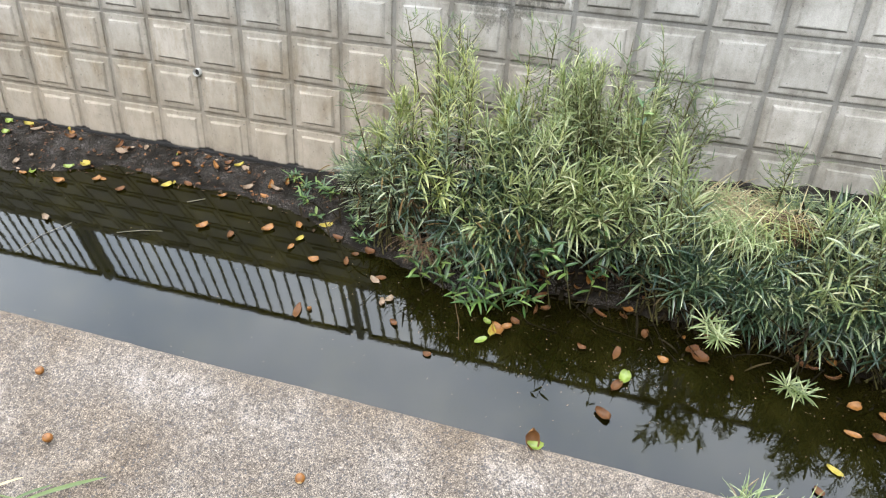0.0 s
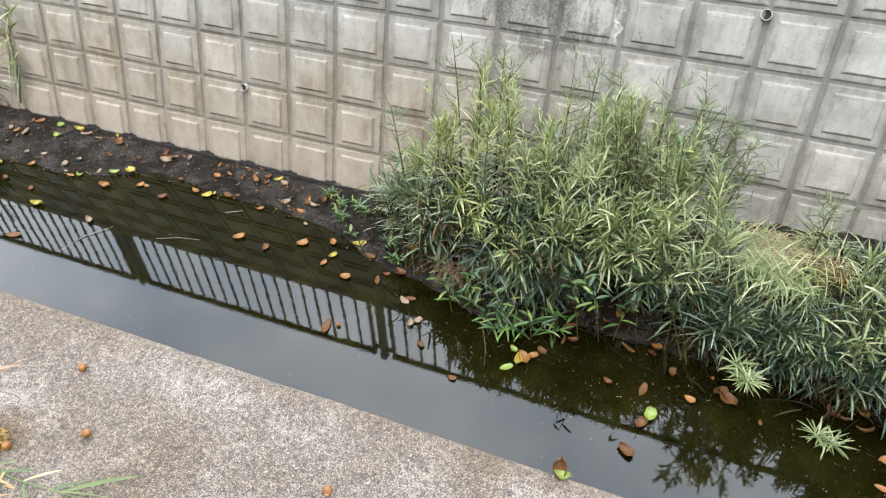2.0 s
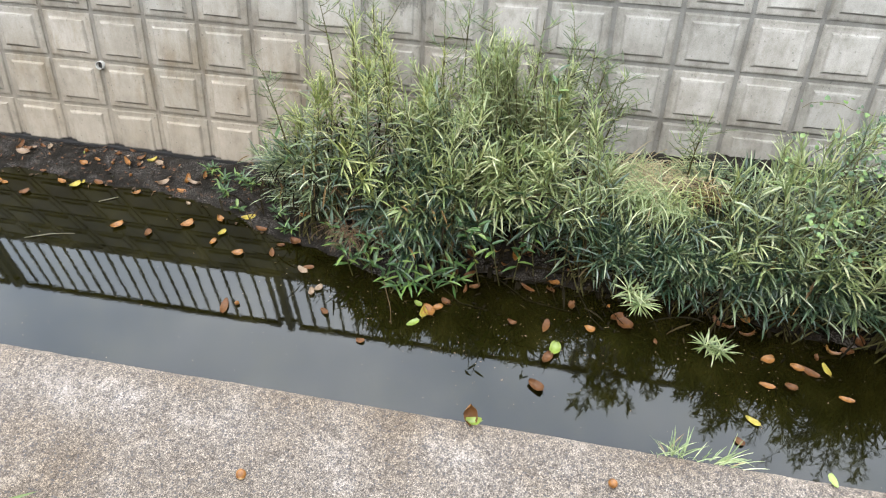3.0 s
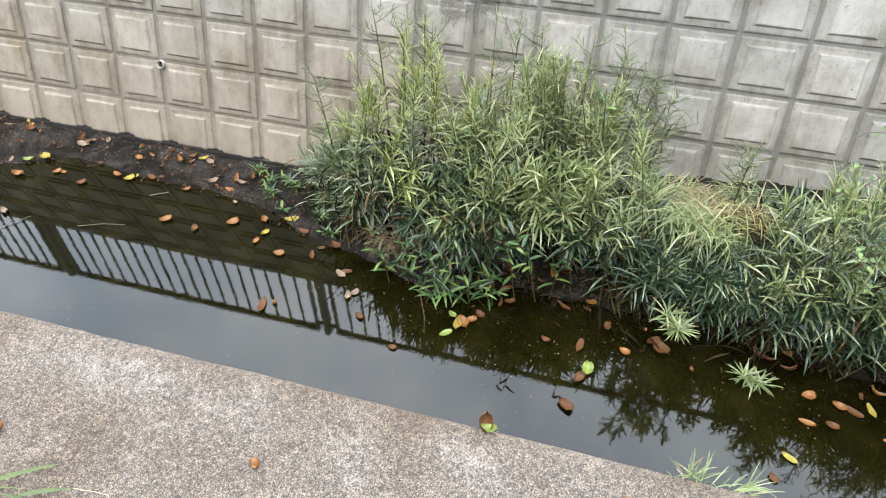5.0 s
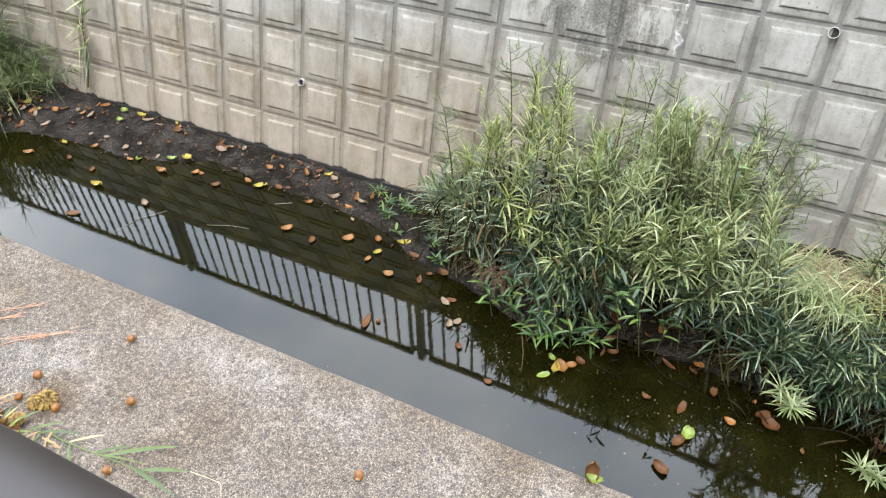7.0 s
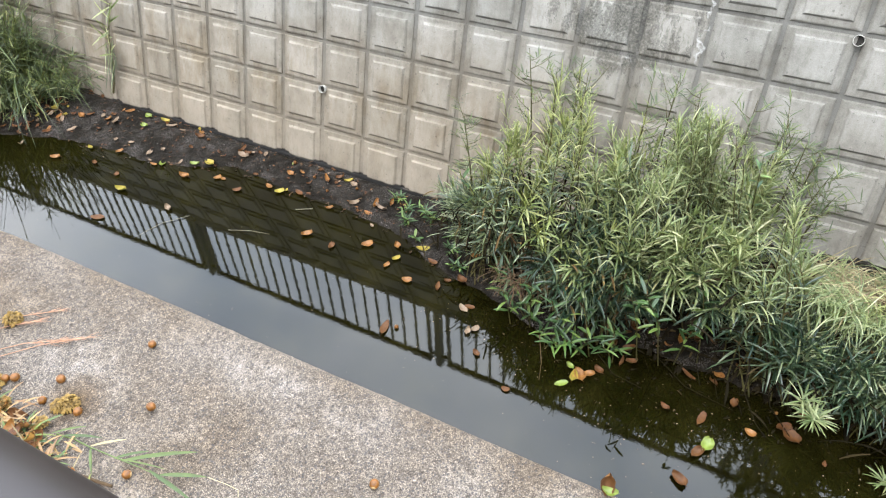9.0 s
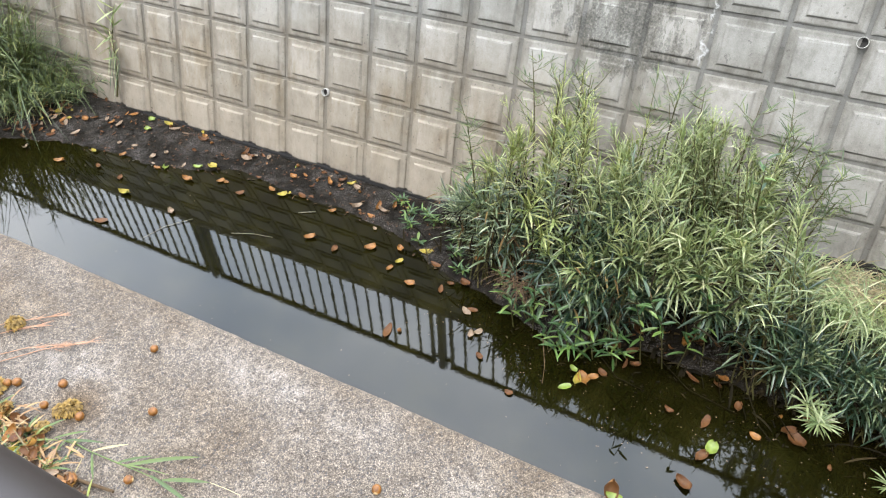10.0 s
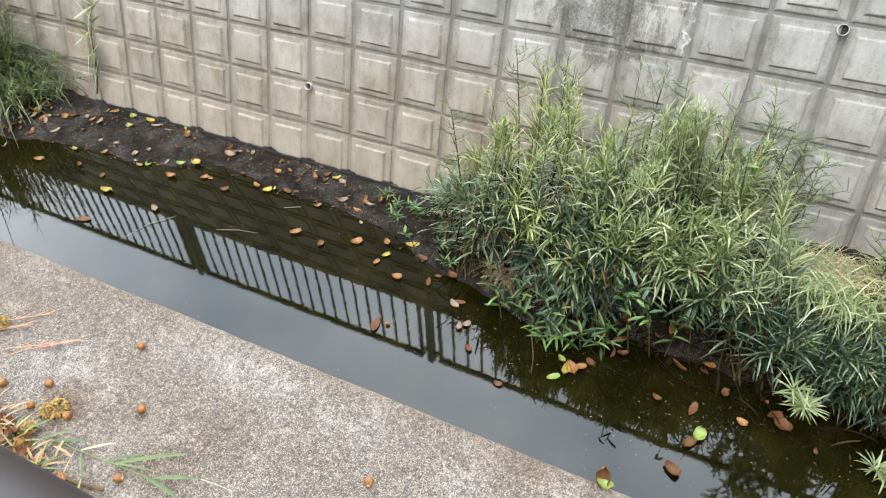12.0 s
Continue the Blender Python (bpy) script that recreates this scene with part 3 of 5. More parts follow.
# ---------------------------------------------------------------- the relief wall
wall = Shape()
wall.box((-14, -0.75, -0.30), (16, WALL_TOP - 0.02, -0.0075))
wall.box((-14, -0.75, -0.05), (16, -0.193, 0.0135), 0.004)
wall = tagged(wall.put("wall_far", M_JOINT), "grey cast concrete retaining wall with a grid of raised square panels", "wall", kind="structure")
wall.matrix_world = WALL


def panel_mesh(seed, rows=1.0, foot=False):
    r = random.Random(seed)
    s = Shape()
    half, top = PITCH / 2, -PITCH / 2 + PITCH * rows
    rings = [(0.0080, -0.009), (0.0100, -0.0045), (0.0125, -0.0012), (0.0175, 0.0), (0.0375, 0.0004), (0.0395, 0.0014), (0.0465, 0.0092), (0.0490, 0.0104), (0.0530, 0.0110)]
    for inset, out in rings:
        t = top - inset if rows == 1.0 else top - inset * 0.35
        low = -half - 0.12 if foot else -half + inset
        for x, y in ((-half + inset, low), (half - inset, low), (half - inset, t), (-half + inset, t)):
            j = 0.0020 if out > -0.005 else 0
            s.v.append(Vector((x + r.uniform(-j, j), y + r.uniform(-j, j), out + r.uniform(-j, j) * 0.5)))
    for i in range(len(rings) - 1):
        for k in range(4):
            a, b = 4 * i + k, 4 * i + (k + 1) % 4
            s.f.append((a, b, b + 4, a + 4))
    n = 4 * (len(rings) - 1)
    s.f.append((n, n + 1, n + 2, n + 3))
    me = bpy.data.meshes.new("panel")
    me.from_pydata([tuple(v) for v in s.v], [], s.f)
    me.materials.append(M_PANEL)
    return me


PANELS = [panel_mesh(k) for k in range(6)]
PANELS_TOP = [panel_mesh(k + 20, 0.43) for k in range(3)]
PANELS_FOOT = [panel_mesh(k + 40, 1.0, True) for k in range(4)]
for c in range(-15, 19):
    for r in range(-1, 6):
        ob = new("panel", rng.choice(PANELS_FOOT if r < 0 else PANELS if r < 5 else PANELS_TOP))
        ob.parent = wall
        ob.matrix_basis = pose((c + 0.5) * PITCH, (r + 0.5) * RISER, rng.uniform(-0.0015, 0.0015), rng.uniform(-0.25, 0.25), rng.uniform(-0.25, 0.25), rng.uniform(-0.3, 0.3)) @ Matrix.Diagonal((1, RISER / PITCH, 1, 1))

cap = Shape()
cap.box((-14, WALL_TOP - 0.025, -0.36), (16, WALL_TOP + 0.012, 0.004), 0.006)
cap = tagged(cap.put("coping", M_PANEL), "flat grey concrete coping of the retaining wall", "coping", kind="structure")
cap.matrix_world = WALL


def weep_pipe(x, up, radius):
    thing = empty("weep_pipe", WALL @ pose(x, up, 0) @ pose(0, 0, 0, -8, 0, 0))
    s = Shape()
    s.lathe([(radius * 0.88, -0.1), (radius, -0.1), (radius, 0.015), (radius * 0.985, 0.0165), (radius * 0.90, 0.0165), (radius * 0.88, 0.015), (radius * 0.88, -0.1)], 24)
    s.put("tube", M_PIPE, thing, True)
    # a near-black disc close behind the mouth gives the bore its shade
    d = Shape()
    d.lathe([(radius * 0.875, -0.002), (radius * 0.6, -0.003), (0.001, -0.003)], 20)
    d.put("bore_shade_disc", M_PIPE_IN, thing, True, "dark disc that stands in for the shaded bore of the pipe")
    return tagged(thing, "pale grey plastic drain pipe sticking out of the wall", "drain pipe", "weep pipes in the wall")


weep_pipe(0.004, 0.203, 0.019)
weep_pipe(2.243, 0.853, 0.0195)


# ---------------------------------------------------------------- the fence on top of the far wall
def far_fence(x0, x1):
    """Framed picket panels, clipped to posts that stand between them."""
    y = 0.50
    z0 = WALL_Z + WALL_TOP * math.cos(BATTER)
    fence = empty("fence", Matrix.Translation((x0, y, z0)))
    span, first = 2.274, 0.322
    posts = [first + span * k for k in range(-4, 4)]
    for x in posts:
        s = Shape()
        s.box((x - 0.024 - x0, -0.024, 0), (x + 0.024 - x0, 0.024, 0.785), 0.004)
        s.put("post", M_FENCE, fence)
    for a, b in zip(posts, posts[1:]):
        lo, hi = a + 0.082 - x0, b - 0.082 - x0
        for h, t in ((0.745, 0.020), (0.075, 0.018)):
            s = Shape()
            s.box((lo - 0.012, -0.018, h - t), (hi + 0.012, 0.018, h + t), 0.005)
            bar = s.put("rail", M_FENCE, fence)
            for e, way in ((lo, -1), (hi, 1)):
                k = Shape()
                k.box((min(e, e + way * 0.06), -0.012, h - t - 0.055), (max(e, e + way * 0.06), 0.012, h - t - 0.030), 0.003)
                k.put("bracket", M_FENCE, bar)
        for e in (lo, hi):
            s = Shape()
            s.box((e - 0.011, -0.012, 0.055), (e + 0.011, 0.012, 0.745), 0.004)
            s.put("stile", M_FENCE, fence)
        count = 19
        for k in range(1, count):
            x = lo + (hi - lo) * k / count
            s = Shape()
            s.tube([(x, 0, 0.075), (x, 0, 0.745)], 0.0098, 8)
            s.put("picket", M_FENCE, fence)
    return tagged(fence, "dark green steel picket fence on top of the retaining wall", "fence")


far_fence(-8.0, 7.0)

# ---------------------------------------------------------------- the near ledge
s = Shape()
xs = [-14, -6, -3] + [-1.5 + 0.02 * k for k in range(276)] + [6, 9, 16]
for x in xs:
    e = LEDGE_Y + 0.0010 * noise.noise((x * 30, 0, 0)) + 0.0010 * noise.noise((x * 5, 7, 0))
    chip = 0.003 + 0.003 * abs(noise.noise((x * 16, 3, 0)))
    zt = LEDGE_Z
    prof = [(-2.36, -0.5), (-2.36, zt - 0.02), (-2.32, zt), (-2.12, zt), (e - 0.06, zt), (e - chip * 1.6, zt - 0.0008), (e - chip * 0.5, zt - chip * 0.5), (e, zt - chip * 1.7), (e + 0.001, zt - 0.06), (e, 0.9), (e, 0.3), (e, -0.5)]
    s.v += [Vector((x, y, z + (0.0008 * noise.noise((x * 30, y * 30, 0)) if z == zt else 0))) for y, z in prof]
n = 12
for i in range(len(xs) - 1):
    for k in range(n - 1):
        a = i * n + k
        s.f.append((a, a + 1, a + n + 1, a + n))
tagged(s.put("ledge", M_LEDGE), "washed aggregate concrete ledge along the near side of the channel", "ledge", kind="structure")

# handrail in front of the camera, on posts
rail = empty("handrail", Matrix.Translation((1.0, RAIL_Y, LEDGE_Z - 0.03)))
s = Shape()
s.tube([(x - 1.0, 0, RAIL_Z - 0.03 - LEDGE_Z + 0.03) for x in (-6, -3, 0, 1, 2, 5, 8)], 0.03, 24)
s.put("rail", M_RAIL, rail, True)
for x in (-4.2, -2.1, 0.0, 4.2, 6.3):
    s = Shape()
    s.tube([(x - 1.0, 0, -0.02), (x - 1.0, 0, RAIL_Z - 0.035 - LEDGE_Z + 0.03)], 0.02, 14)
    s.put("post", M_RAIL, rail, True)
tagged(rail, "dark brown painted round steel handrail beside the ledge", "handrail")

# ---------------------------------------------------------------- plants on the bank
# outline of the shrubs along the bank: height of the crest, and where it stands across the bank
CROWN = [(0.75, 0.09), (0.85, 0.22), (0.94, 0.43), (1.04, 0.59), (1.15, 0.84), (1.28, 0.96), (1.41, 0.99), (1.50, 0.88), (1.56, 0.81), (1.62, 0.81), (1.72, 0.91), (1.83, 0.97), (1.98, 0.96), (2.13, 0.89), (2.22, 0.76), (2.31, 0.61), (2.42, 0.48), (2.62, 0.46), (2.77, 0.66), (2.90, 0.82), (3.04, 0.92), (3.36, 1.08), (3.75, 1.30), (4.66, 1.44)]
CREST = [(0.75, -0.23), (1.04, -0.19), (1.32, -0.27), (1.54, -0.36), (1.93, -0.33), (2.12, -0.37), (2.35, -0.56), (2.58, -0.59), (2.86, -0.49), (3.44, -0.60), (4.63, -0.61)]
HANG = [(0.77, -0.220), (1.06, -0.160), (1.3, -0.103), (1.54, -0.012), (1.78, -0.050), (1.912, -0.192), (1.92, -0.200), (2.14, -0.227), (2.3, -0.119), (2.379, -0.095), (2.57, -0.019), (2.659, 0.006), (2.76, 0.037), (2.936, 0.047), (3.299, 0.066), (4.39, 0.081)]


def stem_path(base, tip, sag, r):
    """A stem from the soil to its tip: it bends over where sag is positive, and turns up to the light where it is negative."""
    a, b = Vector(base), Vector(tip)
    mid = a.lerp(b, 0.5) + Vector((0, 0, sag * (b - a).length))
    mid.z = max(mid.z, min(a.z, b.z) + 0.015)
    bend = Vector((r.uniform(-0.03, 0.03), r.uniform(-0.03, 0.03), 0))
    pts = []
    for i in range(7):
        t = i / 6
        pts.append(a * (1 - t) ** 2 + (mid + bend) * (2 * t * (1 - t)) + b * t * t)
    return pts


def at_path(pts, t):
    f = min(0.9999, max(0, t)) * (len(pts) - 1)
    i = int(f)
    return pts[i].lerp(pts[i + 1], f - i), (pts[i + 1] - pts[i]).normalized()


def leafy_stem(stems, leaves, shoots, pts, r, count, length, width, start=0.2, thick=0.004, pale=0.72, whorl=0.6, mature_shade=None, low=0.0, tone=0.0):
    """Leaves in a spiral up the stem, crowded into a rosette round its tip."""
    stems.tube(pts, [thick * (1 - 0.75 * i / (len(pts) - 1)) for i in range(len(pts))], 5)
    turn = r.uniform(0, 6.28)
    tone += r.uniform(-0.05, 0.05)
    for k in range(count):
        f = (k + r.random()) / count
        t = start + (0.84 - start) * f / (1 - whorl) if f < 1 - whorl else 0.84 + 0.16 * (f - 1 + whorl) / whorl
        p, d = at_path(pts, t)
        turn += 2.4 + r.uniform(-0.4, 0.4)
        s = d.cross(Vector((0.2, 0.1, 0.97)))
        s = s.normalized() if s.length > 0.05 else Vector((1, 0, 0))
        u = s.cross(d)
        out = s * math.cos(turn) + u * math.sin(turn)
        # the lower leaves stand out flat and hang, those at the tip close upwards
        rise = math.radians(8 + 52 * t * t + r.uniform(-26, 26))
        way = out * math.cos(rise) + d * math.sin(rise) + Vector((0, -0.04, 0.24))
        young = t > pale + tone + r.uniform(-0.06, 0.06)
        ln = length * r.uniform(0.7, 1.2) * (1 - 0.30 * max(0, t - 0.85) / 0.15)
        # low leaves take the darker colour, for age and for the crown's shade
        kind = shoots if young else mature_shade if mature_shade and p.z < low + r.uniform(-0.12, 0.12) else leaves
        kind.blade(p, way, ln, width * r.uniform(0.75, 1.2), r.uniform(-0.1, 1.0) + 0.4 * (1 - t), r.uniform(0.2, 0.6), 5, r.uniform(-0.4, 0.4))


def flower_spray(shoots, p, d, r, size):
    """Thread-thin branchlets with tiny buds at a stem's tip."""
    for q in range(7):
        w = (d + Vector((r.uniform(-1, 1), r.uniform(-1, 1), r.uniform(-0.1, 0.7)))).normalized()
        shoots.blade(p, w, size * r.uniform(0.6, 1.2), 0.0018, 0.5, 0.2, 4)
        for e in range(4):
            c = p + w * size * r.uniform(0.35, 0.9)
            v = Vector((r.uniform(-1, 1), r.uniform(-1, 1), r.uniform(0, 1)))
            shoots.blade(c, v, r.uniform(0.006, 0.014), 0.003, 0.2, 0.3, 2)


def willowy_shrub(x, y, spread, stems_n, seed, count=34, length=0.088, width=0.0115, reach=1.0, label="", pale=0.72):
    """Many leafy stems from one root, fanning out to the crown's outline."""
    r = random.Random(seed)
    z = mud_z(x, y)
    thing = empty("willowy_shrub", Matrix.Translation((x, y, z)))
    lv, sh, dark, dead = Shape(), Shape(), Shape(), Shape()
    lobes = [(x + r.uniform(-spread, spread), r.random(), r.uniform(-0.22, 0.14)) for _ in range(max(6, stems_n // 5))]
    for k in range(stems_n):
        lobe = lobes[k % len(lobes)]
        tx = lobe[0] + r.gauss(0, 0.028)
        depth = min(1.0, max(0.0, lobe[1] + r.gauss(0, 0.07)))
        front = along(tx, EDGE) - along(tx, HANG)
        ty = -0.14 + (front + 0.14) * depth
        high = along(tx, CROWN) * reach
        # behind the crest the mass falls gently to the wall, before it steeply to the water
        crest = along(tx, CREST)
        high -= 0.9 * (ty - crest) if ty > crest else 2.1 * (crest - ty)
        th = high * r.uniform(0.42 if y < -0.3 else 0.6, 1.04)
        skirt = r.random() < 0.44
        if skirt:
            ty = front + (crest - front) * r.random() * 0.7
            th = min(th, 0.14 + 0.40 * r.random() * min(1, high))
        if skirt and 1.86 < tx < 2.24:
            # over the hollow in the bank the stems lean out above black mud
            ty, th = r.uniform(-0.54, -0.36), r.uniform(0.26, 0.62)
        tz = max((0.20 if tx > 2.24 else 0.13) + 0.08 * r.random(), th)
        b = Vector((x + r.gauss(0, 0.05), y + r.gauss(0, 0.04), 0))
        b.z = mud_z(b.x, b.y) - 0.01
        ty = min(ty, wall_y(tz) - 0.06)
        pts = stem_path(b, (tx, ty, tz), r.uniform(-0.12, 0.20), r)
        pts = [p - Vector((x, y, z)) for p in pts]
        st = Shape()
        fine = min(1.0, max(0.0, (tz - 0.42) / 0.38))
        thin = 0.55 if tx < 1.14 else 1.0
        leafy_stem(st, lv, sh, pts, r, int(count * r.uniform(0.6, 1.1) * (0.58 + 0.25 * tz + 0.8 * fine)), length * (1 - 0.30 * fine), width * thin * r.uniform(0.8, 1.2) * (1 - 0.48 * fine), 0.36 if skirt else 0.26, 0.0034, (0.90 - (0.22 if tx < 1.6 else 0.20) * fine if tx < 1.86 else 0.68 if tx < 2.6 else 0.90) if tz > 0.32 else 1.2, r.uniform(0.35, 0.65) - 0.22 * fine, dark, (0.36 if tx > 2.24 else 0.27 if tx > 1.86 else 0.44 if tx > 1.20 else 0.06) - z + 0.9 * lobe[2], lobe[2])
        if tz > 0.62 and r.random() < 0.6:
            tip, d = at_path(pts, 1.0)
            flower_spray(sh, tip, d, r, r.uniform(0.04, 0.08))
        st.put("stem", M_STEM, thing)
    # dead stalks and leaves inside the shrub, near-black to put shade in the gaps
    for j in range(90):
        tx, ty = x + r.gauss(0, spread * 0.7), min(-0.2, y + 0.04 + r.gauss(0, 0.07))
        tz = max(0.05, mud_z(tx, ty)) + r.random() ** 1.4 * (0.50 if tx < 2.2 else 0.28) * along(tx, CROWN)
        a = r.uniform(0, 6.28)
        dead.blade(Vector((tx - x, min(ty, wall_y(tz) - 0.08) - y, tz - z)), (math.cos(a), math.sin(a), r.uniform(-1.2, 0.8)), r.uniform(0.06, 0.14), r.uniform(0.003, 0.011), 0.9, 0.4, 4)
    tagged(dead.put("dead_foliage", M_DEAD_SHADE, thing), "dead stalks and leaves, blackened to put shade in the gaps", kind="stuff")
    tagged(lv.put("foliage", M_LEAF, thing), "long narrow green leaves", kind="stuff")
    old = Shape()
    for j in range(46):
        tx = x + r.gauss(0, spread * 0.8)
        ty = along(tx, EDGE) - along(tx, HANG) * 0.7 + r.random() * 0.22
        tz = max(0.07, mud_z(tx, ty)) + r.random() * 0.30 * min(1, along(tx, CROWN) + 0.2)
        a = r.uniform(0, 6.28)
        old.blade(Vector((tx - x, min(ty, wall_y(tz) - 0.08) - y, tz - z)), (math.cos(a), math.sin(a), r.uniform(-1.2, 0.5)), r.uniform(0.04, 0.10), r.uniform(0.004, 0.010), r.uniform(0.3, 1.4), 0.4, 4)
    tagged(old.put("withered_foliage", M_WITHER, thing), "withered brown leaves", kind="stuff")
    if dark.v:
        tagged(dark.put("mature_shaded_foliage", M_MATURE_SHADE, thing), "long dark blue-green older leaves, darkened for the crown's shade", kind="stuff")
    if sh.v:
        tagged(sh.put("young_foliage", M_THREAD if x < 1.6 else M_SHOOT, thing), "pale yellow-green young leaves", kind="stuff")
    return tagged(thing, label or "dense green shrub of willowy stems on the mud bank", "shrub", "shrubs along the foot of the wall")


k = 0
for x, y, spread, n, reach, label in (
    (1.028, -0.314, 0.20, 36, 0.92, "low edge of a dense willowy shrub beside bare mud"),
    (1.169, -0.435, 0.22, 27, 0.95, ""),
    (1.254, -0.231, 0.22, 26, 1.02, "tall willowy shrub with thin bare tips against the wall"),
    (1.439, -0.462, 0.22, 29, 1.0, ""),
    (1.504, -0.229, 0.20, 27, 1.02, "tall willowy shrub with thin bare tips against the wall"),
    (1.650, -0.510, 0.20, 33, 0.97, ""),
    (1.753, -0.248, 0.20, 46, 1.02, "tall willowy shrub with pale flower tips"),
    (1.640, -0.289, 0.15, 27, 1.0, "tall willowy shrub with pale flower tips"),
    (1.876, -0.37, 0.20, 35, 0.98, ""),
    (1.869, -0.288, 0.16, 36, 1.0, "tall willowy shrub with pale flower tips"),
    (1.981, -0.226, 0.20, 54, 1.02, "tall willowy shrub with pale flower tips"),
    (2.063, -0.35, 0.18, 35, 0.97, ""),
    (2.271, -0.504, 0.20, 36, 1.05, "low spreading shrub with drooping narrow leaves"),
    (2.439, -0.523, 0.20, 36, 1.0, "low spreading shrub with drooping narrow leaves"),
    (2.471, -0.223, 0.18, 16, 0.95, "sparse low shrub beside dry grass"),
    (2.625, -0.540, 0.20, 36, 1.0, "low spreading shrub with drooping narrow leaves"),
    (2.733, -0.261, 0.22, 40, 1.1, ""),
    (2.810, -0.558, 0.20, 38, 1.0, "leafy shrub hanging over the water"),
    (2.973, -0.317, 0.22, 38, 1.0, ""),
    (3.047, -0.593, 0.22, 40, 1.0, "leafy shrub hanging over the water"),
    (3.267, -0.355, 0.24, 40, 1.0, ""),
    (3.339, -0.609, 0.24, 40, 1.0, "leafy shrub hanging over the water"),
    (3.629, -0.444, 0.30, 44, 1.0, ""),
    (3.988, -0.439, 0.30, 40, 1.0, ""),
    (4.350, -0.387, 0.30, 40, 1.0, ""),
    (1.040, -0.250, 0.13, 26, 0.95, "low edge of a dense willowy shrub beside bare mud"),
):
    k += 1
    willowy_shrub(x, y, spread, n, 100 + k, 38, 0.118, 0.0084, reach, label, 0.78)


def bare_tip(x, y, top, lean, seed):
    """A thin branching stem that stands out above the leaves."""
    r = random.Random(seed)
    z = mud_z(x, y)
    thing = empty("thin_branching_stem", Matrix.Translation((x, y, z)))
    s, lv = Shape(), Shape()
    pts = stem_path((0, 0, 0), (lean[0], lean[1], top - z), 0.1, r)
    s.tube(pts, [0.0045, 0.004, 0.0035, 0.003, 0.0025, 0.002, 0.001], 5)
    for j in range(12):
        t = 0.45 + 0.53 * j / 12
        p, d = at_path(pts, t)
        a = r.uniform(0, 6.28)
        w = Vector((math.cos(a), math.sin(a), 0.8))
        e = p + w.normalized() * r.uniform(0.05, 0.13)
        side = Shape()
        side.tube([p, p.lerp(e, 0.5) + Vector((0, 0, -0.006)), e], [0.0016, 0.0013, 0.0007], 4)
        side.put("branchlet", M_STEM, thing)
        for q in range(9):
            c = p.lerp(e, 0.2 + 0.8 * q / 9)
            b = r.uniform(0, 6.28)
            lv.blade(c, (math.cos(b), math.sin(b), 0.7), r.uniform(0.026, 0.055) * (1 if seed < 502 else 1.3), 0.0040, 0.3, 0.3, 3)
    s.put("stem", M_STEM, thing)
    tagged(lv.put("foliage", M_BLADE, thing), "sparse needle-thin leaves", kind="stuff")
    return tagged(thing, "thin branching weed stem rising above the shrubs", "weed", "weed stems in front of the wall")


for j, (x, y, top, lean) in enumerate(((1.242, -0.236, 0.995, (-0.03, 0.02)), (1.304, -0.222, 0.945, (0.02, 0.0)), (1.384, -0.228, 0.985, (0.03, 0.0)), (1.435, -0.224, 0.940, (0.0, 0.02)),
                                       (1.646, -0.230, 0.945, (0.02, 0.0)), (1.724, -0.184, 0.972, (0.02, 0.0)), (1.824, -0.207, 0.981, (0.0, 0.0)), (1.973, -0.209, 0.972, (0.03, 0.0)),
                                       (2.078, -0.195, 0.882, (0.06, 0.0)), (2.136, -0.197, 0.864, (0.05, 0.0)), (2.154, -0.199, 0.828, (0.08, 0.0)), (2.191, -0.202, 0.774, (0.10, 0.0)), (2.245, -0.184, 0.666, (0.08, 0.0)), (2.059, -0.192, 0.927, (0.06, 0.0)), (2.622, -0.166, 0.558, (0.0, 0.0)), (1.015, -0.245, 0.675, (-0.06, 0.0)))):
    bare_tip(x, y, top, lean, 500 + j)


def sprout(x, y, z, seed, n, length, width, mat, label, stems=1, high=0.06, name="sprout", category="weed", droop=0.6):
    """A small plant: one or a few short stems with a rosette of leaves."""
    r = random.Random(seed)
    thing = empty(name, Matrix.Translation((x, y, z)))
    s, lv = Shape(), Shape()
    for q in range(stems):
        lean = Vector((r.uniform(-1, 1), r.uniform(-1, 0.6), 0)) * (high * 0.8 if stems > 1 else high * 0.3)
        pts = [Vector((0, 0, -0.01)), lean * 0.4 + Vector((0, 0, high * 0.55)), lean + Vector((0, 0, high * r.uniform(0.8, 1.1)))]
        s.tube(pts, [0.003, 0.0022, 0.0012], 5)
        a = r.uniform(0, 6)
        for j in range(n):
            t = 0.35 + 0.65 * j / max(1, n - 1)
            p, d = at_path(pts, t)
            a += 2.4
            lv.blade(p, (math.cos(a), math.sin(a), 0.15 + 0.9 * t * r.uniform(0.5, 1.1)), length * r.uniform(0.7, 1.15), width * r.uniform(0.8, 1.2), droop * r.uniform(0.5, 1.3), 0.3, 5, r.uniform(-0.3, 0.3))
    s.put("stem", M_STEM, thing)
    tagged(lv.put("foliage", mat, thing), kind="stuff")
    return tagged(thing, label, category)


# pale rosettes at the water's edge, and the small ones in the water
sprout(2.478, -0.640, 0.05, 21, 30, 0.088, 0.0070, M_SHOOT, "pale green rosette of narrow leaves over the water", 2, 0.10)
sprout(2.754, -0.751, 0.00, 22, 24, 0.075, 0.0062, M_SHOOT, "small pale green rosette growing out of the water", 2, 0.05)
sprout(1.524, -0.688, 0.00, 23, 7, 0.085, 0.0105, M_FRESH, "bright green weed hanging into the water", 3, 0.10)
sprout(1.655, -0.667, 0.00, 24, 8, 0.095, 0.0105, M_FRESH, "bright green weed hanging into the water", 3, 0.10)
